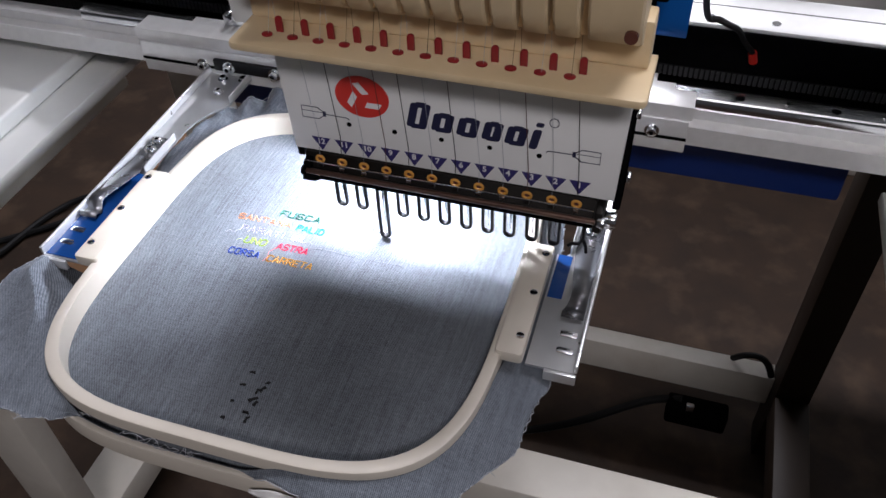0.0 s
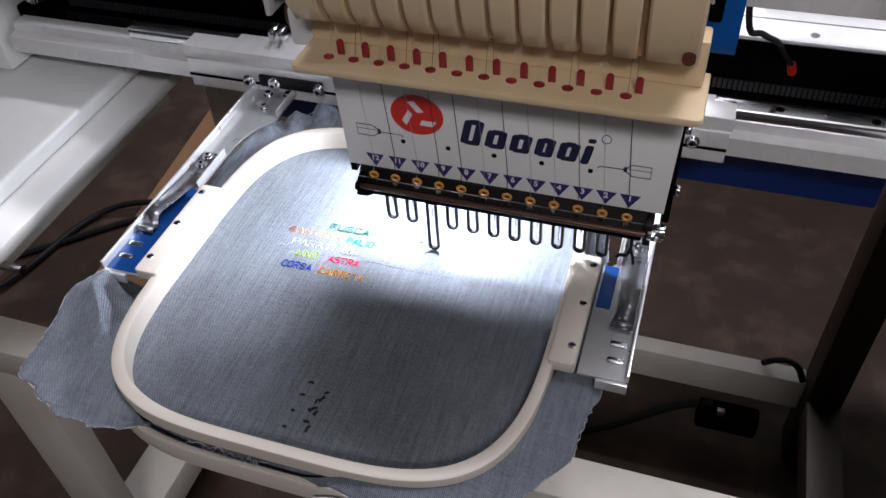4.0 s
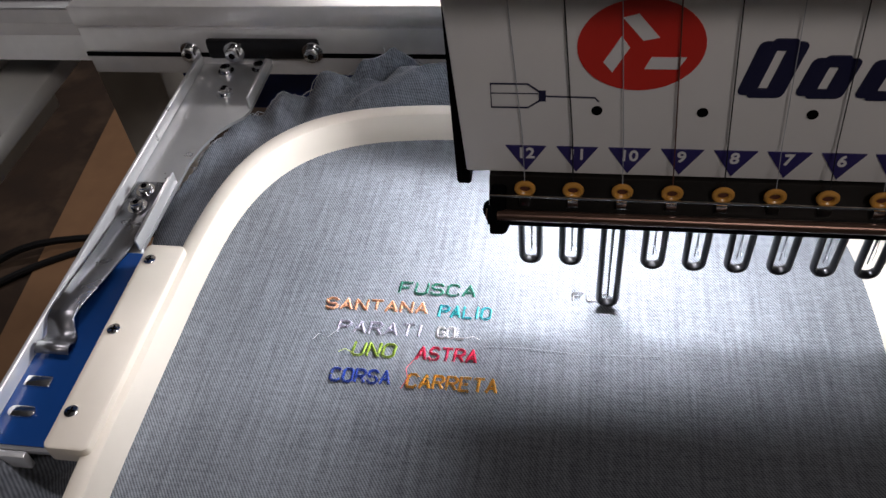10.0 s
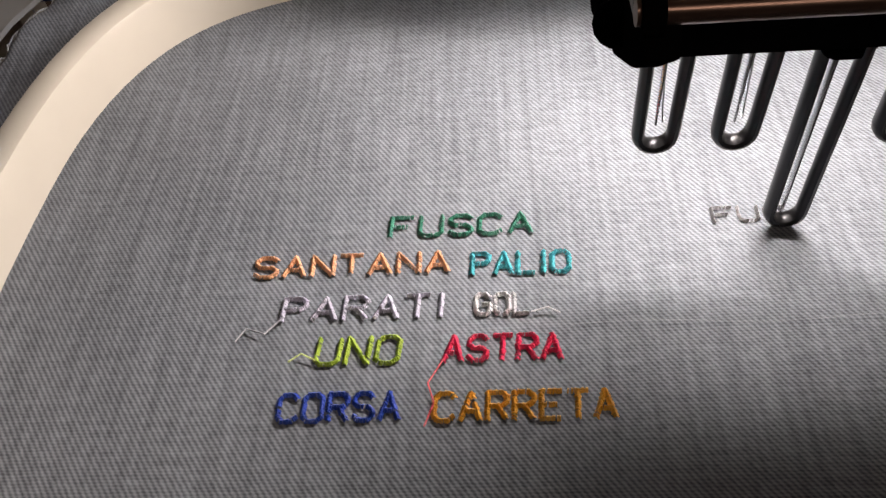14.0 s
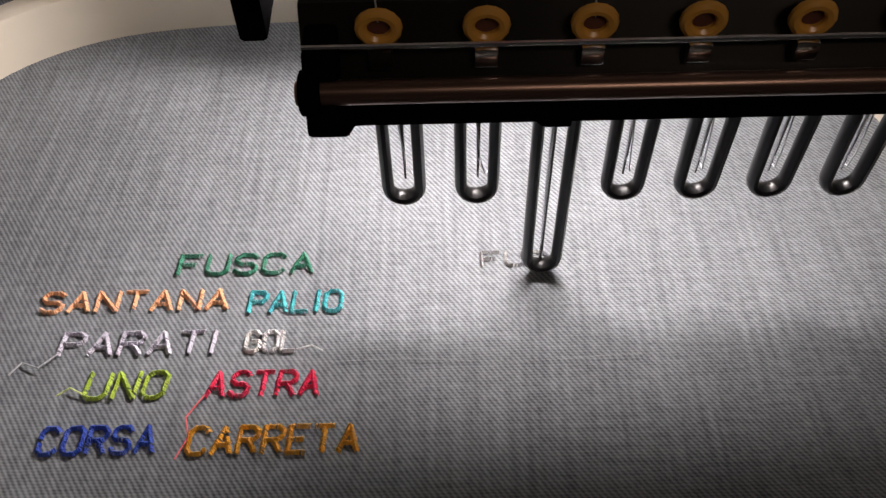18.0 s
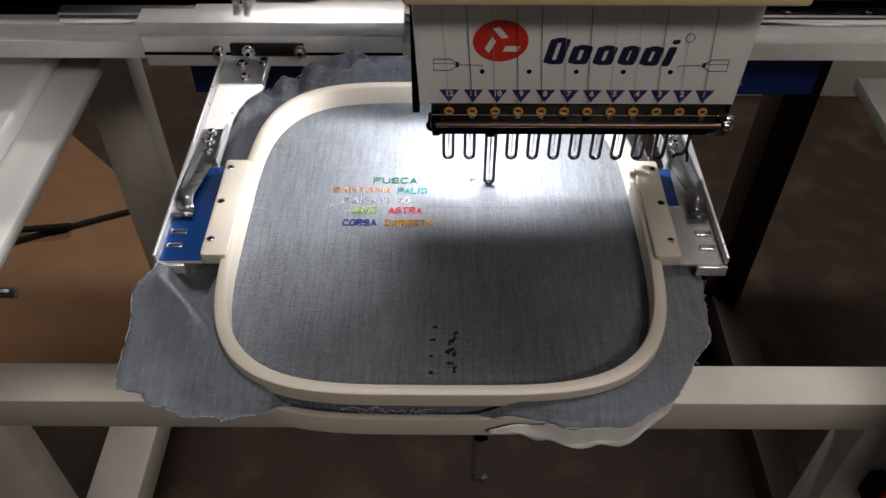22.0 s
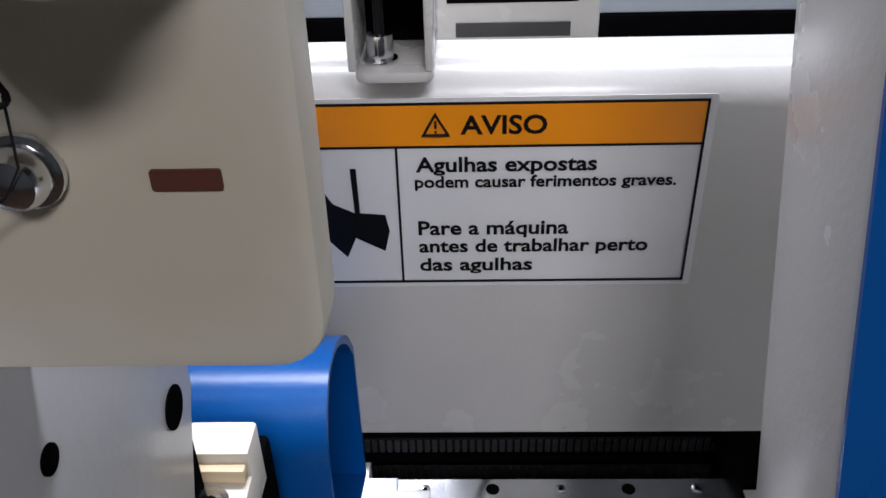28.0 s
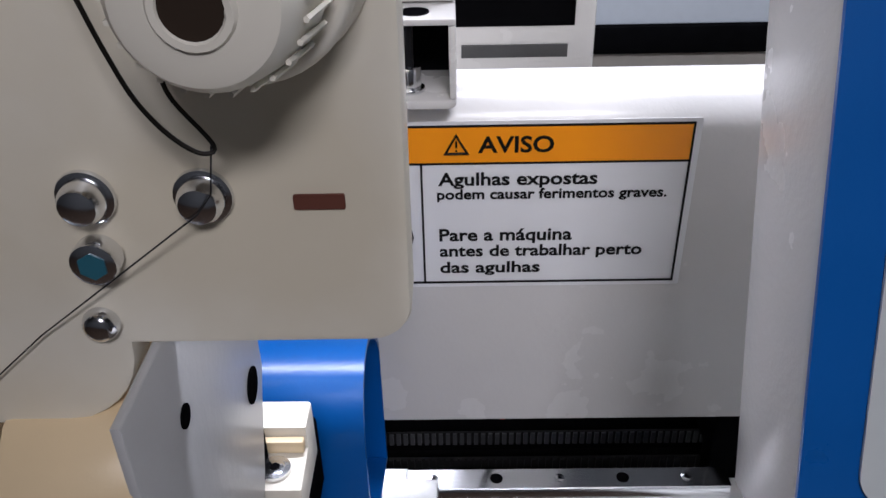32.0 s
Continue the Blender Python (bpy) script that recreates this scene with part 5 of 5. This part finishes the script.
part("case", slab(0.273, 0.52, 0.0, 0.30, -0.046, -0.0015, 0, 0.002), M_BEAM, ctl, "off-white painted case")
part("front", slab(0.273, 0.52, 0.0, 0.30, -0.0014, 0.0, 0.002), M_BLUE, ctl)
part("key_panel", slab(0.288, 0.505, 0.022, 0.29, 0.0001, 0.0010, 0.010), M_PANELG, ctl)
part("key_field", slab(0.2975, 0.40, 0.048, 0.285, 0.0011, 0.0016, 0.002), M_BLACK, ctl)
for r_ in range(9):
    for c_ in range(3):
        u, v = 0.3005 + 0.031 * c_, 0.0505 + 0.0255 * r_
        key = part("key", slab(u, u + 0.027, v, v + 0.0215, 0.0017, 0.0032, 0.003, 0.0005), M_KEYO if r_ == 0 else M_GREEN, ctl)
        if (r_, c_) in ((1, 0),):
            part("key_led", slab(u + 0.002, u + 0.005, v + 0.012, v + 0.018, 0.0033, 0.0038), M_LED, key, "lit red indicator")
        if r_ == 0:
            part("key_mark", slab(u + 0.006, u + 0.020, v + 0.008, v + 0.013, 0.0033, 0.0035), M_PRINTW, key)
part("bracket", box(B(), 0.32, 0.36, 0.06, 0.1316, 1.205, 1.25, 0.002), M_BEAM, ctl)

# ---- clutter round the stand ----
cb = thing("power_cable", "black power cable hanging behind the stand", "cable", (0.2, 0.6, 0.2))
part("cord", tube(B(), flow([(-0.25, 0.40, 0.008), (-0.05, 0.44, 0.008), (0.08, 0.49, 0.020), (0.21, 0.545, 0.070), (0.275, 0.548, 0.098)]), 0.008, 8), M_RUBBER, cb)
part("plug", box(B(), 0.250, 0.362, 0.525, 0.562, 0.045, 0.098, 0.006), M_BLACK, cb)
part("metal_tab", box(B(), 0.283, 0.297, 0.522, 0.532, 0.0982, 0.113, 0.001), M_STEEL, cb)
part("cord_over", tube(B(), flow([(0.345, 0.590, 0.197), (0.360, 0.580, 0.222), (0.381, 0.575, 0.233), (0.400, 0.572, 0.222), (0.413, 0.565, 0.198)]), 0.006, 8), M_RUBBER, cb)
fc = thing("floor_cable", "black cable lying across the floor", "cable", (-1.1, 0.85, 0))
part("cord", tube(B(), flow([(-1.75, 0.35, 0.011), (-1.4, 0.62, 0.011), (-1.2, 0.80, 0.011), (-1.0, 0.90, 0.011), (-0.75, 1.0, 0.011), (-0.4, 1.1, 0.011)]), 0.008, 8), M_RUBBER, fc)
fc2 = thing("floor_cable", "black cable lying across the floor", "cable", (-1.3, 0.6, 0))
part("cord", tube(B(), flow([(-1.55, 0.2, 0.02), (-1.38, 0.5, 0.02), (-1.33, 0.75, 0.011), (-1.22, 0.84, 0.03), (-1.0, 0.88, 0.03)]), 0.008, 8), M_RUBBER, fc2)
wires = thing("wire_loop", "grey and black wires hanging under the side table", "cable", (0.45, 0.05, 0.7))
part("wire", tube(B(), flow([(0.47, 0.08, 0.80), (0.462, 0.06, 0.74), (0.468, 0.05, 0.69), (0.49, 0.05, 0.675), (0.52, 0.06, 0.70), (0.55, 0.07, 0.76), (0.57, 0.08, 0.80)]), 0.0022, 6), M_THREADW, wires)
part("wire", tube(B(), flow([(0.466, 0.07, 0.80), (0.466, 0.055, 0.76), (0.470, 0.05, 0.715)]), 0.004, 6), M_RUBBER, wires)
box1 = thing("cardboard_sheet", "flattened brown cardboard lying on the floor", "cardboard", (-0.9, 1.2, 0))
part("sheet", prism(B(), [(-1.28, 1.41), (-1.17, 0.39), (-0.55, 0.5), (-0.5, 1.25), (-0.85, 1.0)], 0.001, 0.006, "z"), M_CARD, box1)
side = thing("end_cover", "pale grey steel end cover of the machine", "machine cover", (-0.70, 0.3, 0.84))
part("panel", box(B(), -0.72, -0.675, 0.205, 0.62, 0.90, 1.10, 0.004), M_WHITE, side)
mot = thing("motor_box", "cream motor housing behind the beam", "motor", (0.2, 0.4, 1.01))
part("housing", box(B(), 0.1787, 0.2735, 0.36, 0.47, 1.0105, 1.34, 0.003), M_BEAM, mot)
# Flat black sheet on the front paints in the recess's darkness.
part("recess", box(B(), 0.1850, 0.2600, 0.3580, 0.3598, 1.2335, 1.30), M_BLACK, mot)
part("vent", box(B(), 0.19, 0.2565, 0.3585, 0.3598, 1.2135, 1.2215), M_GREYP, mot)
cabi = thing("storage_cabinet", "pale blue-white steel cabinet with a black base strip", "cabinet", (0.8, 1.6, 0))
part("body", box(B(), -0.6, 2.2, 1.45, 1.9, 0.9, 1.5, 0.005), M_CAB, cabi)
part("strip", box(B(), -0.6, 2.2, 1.44, 1.9, 0.845, 0.8995, 0.003), M_BLACK, cabi)
part("base", box(B(), -0.6, 2.2, 1.46, 1.9, 0.0, 0.8445, 0.005), M_FRAME, cabi)
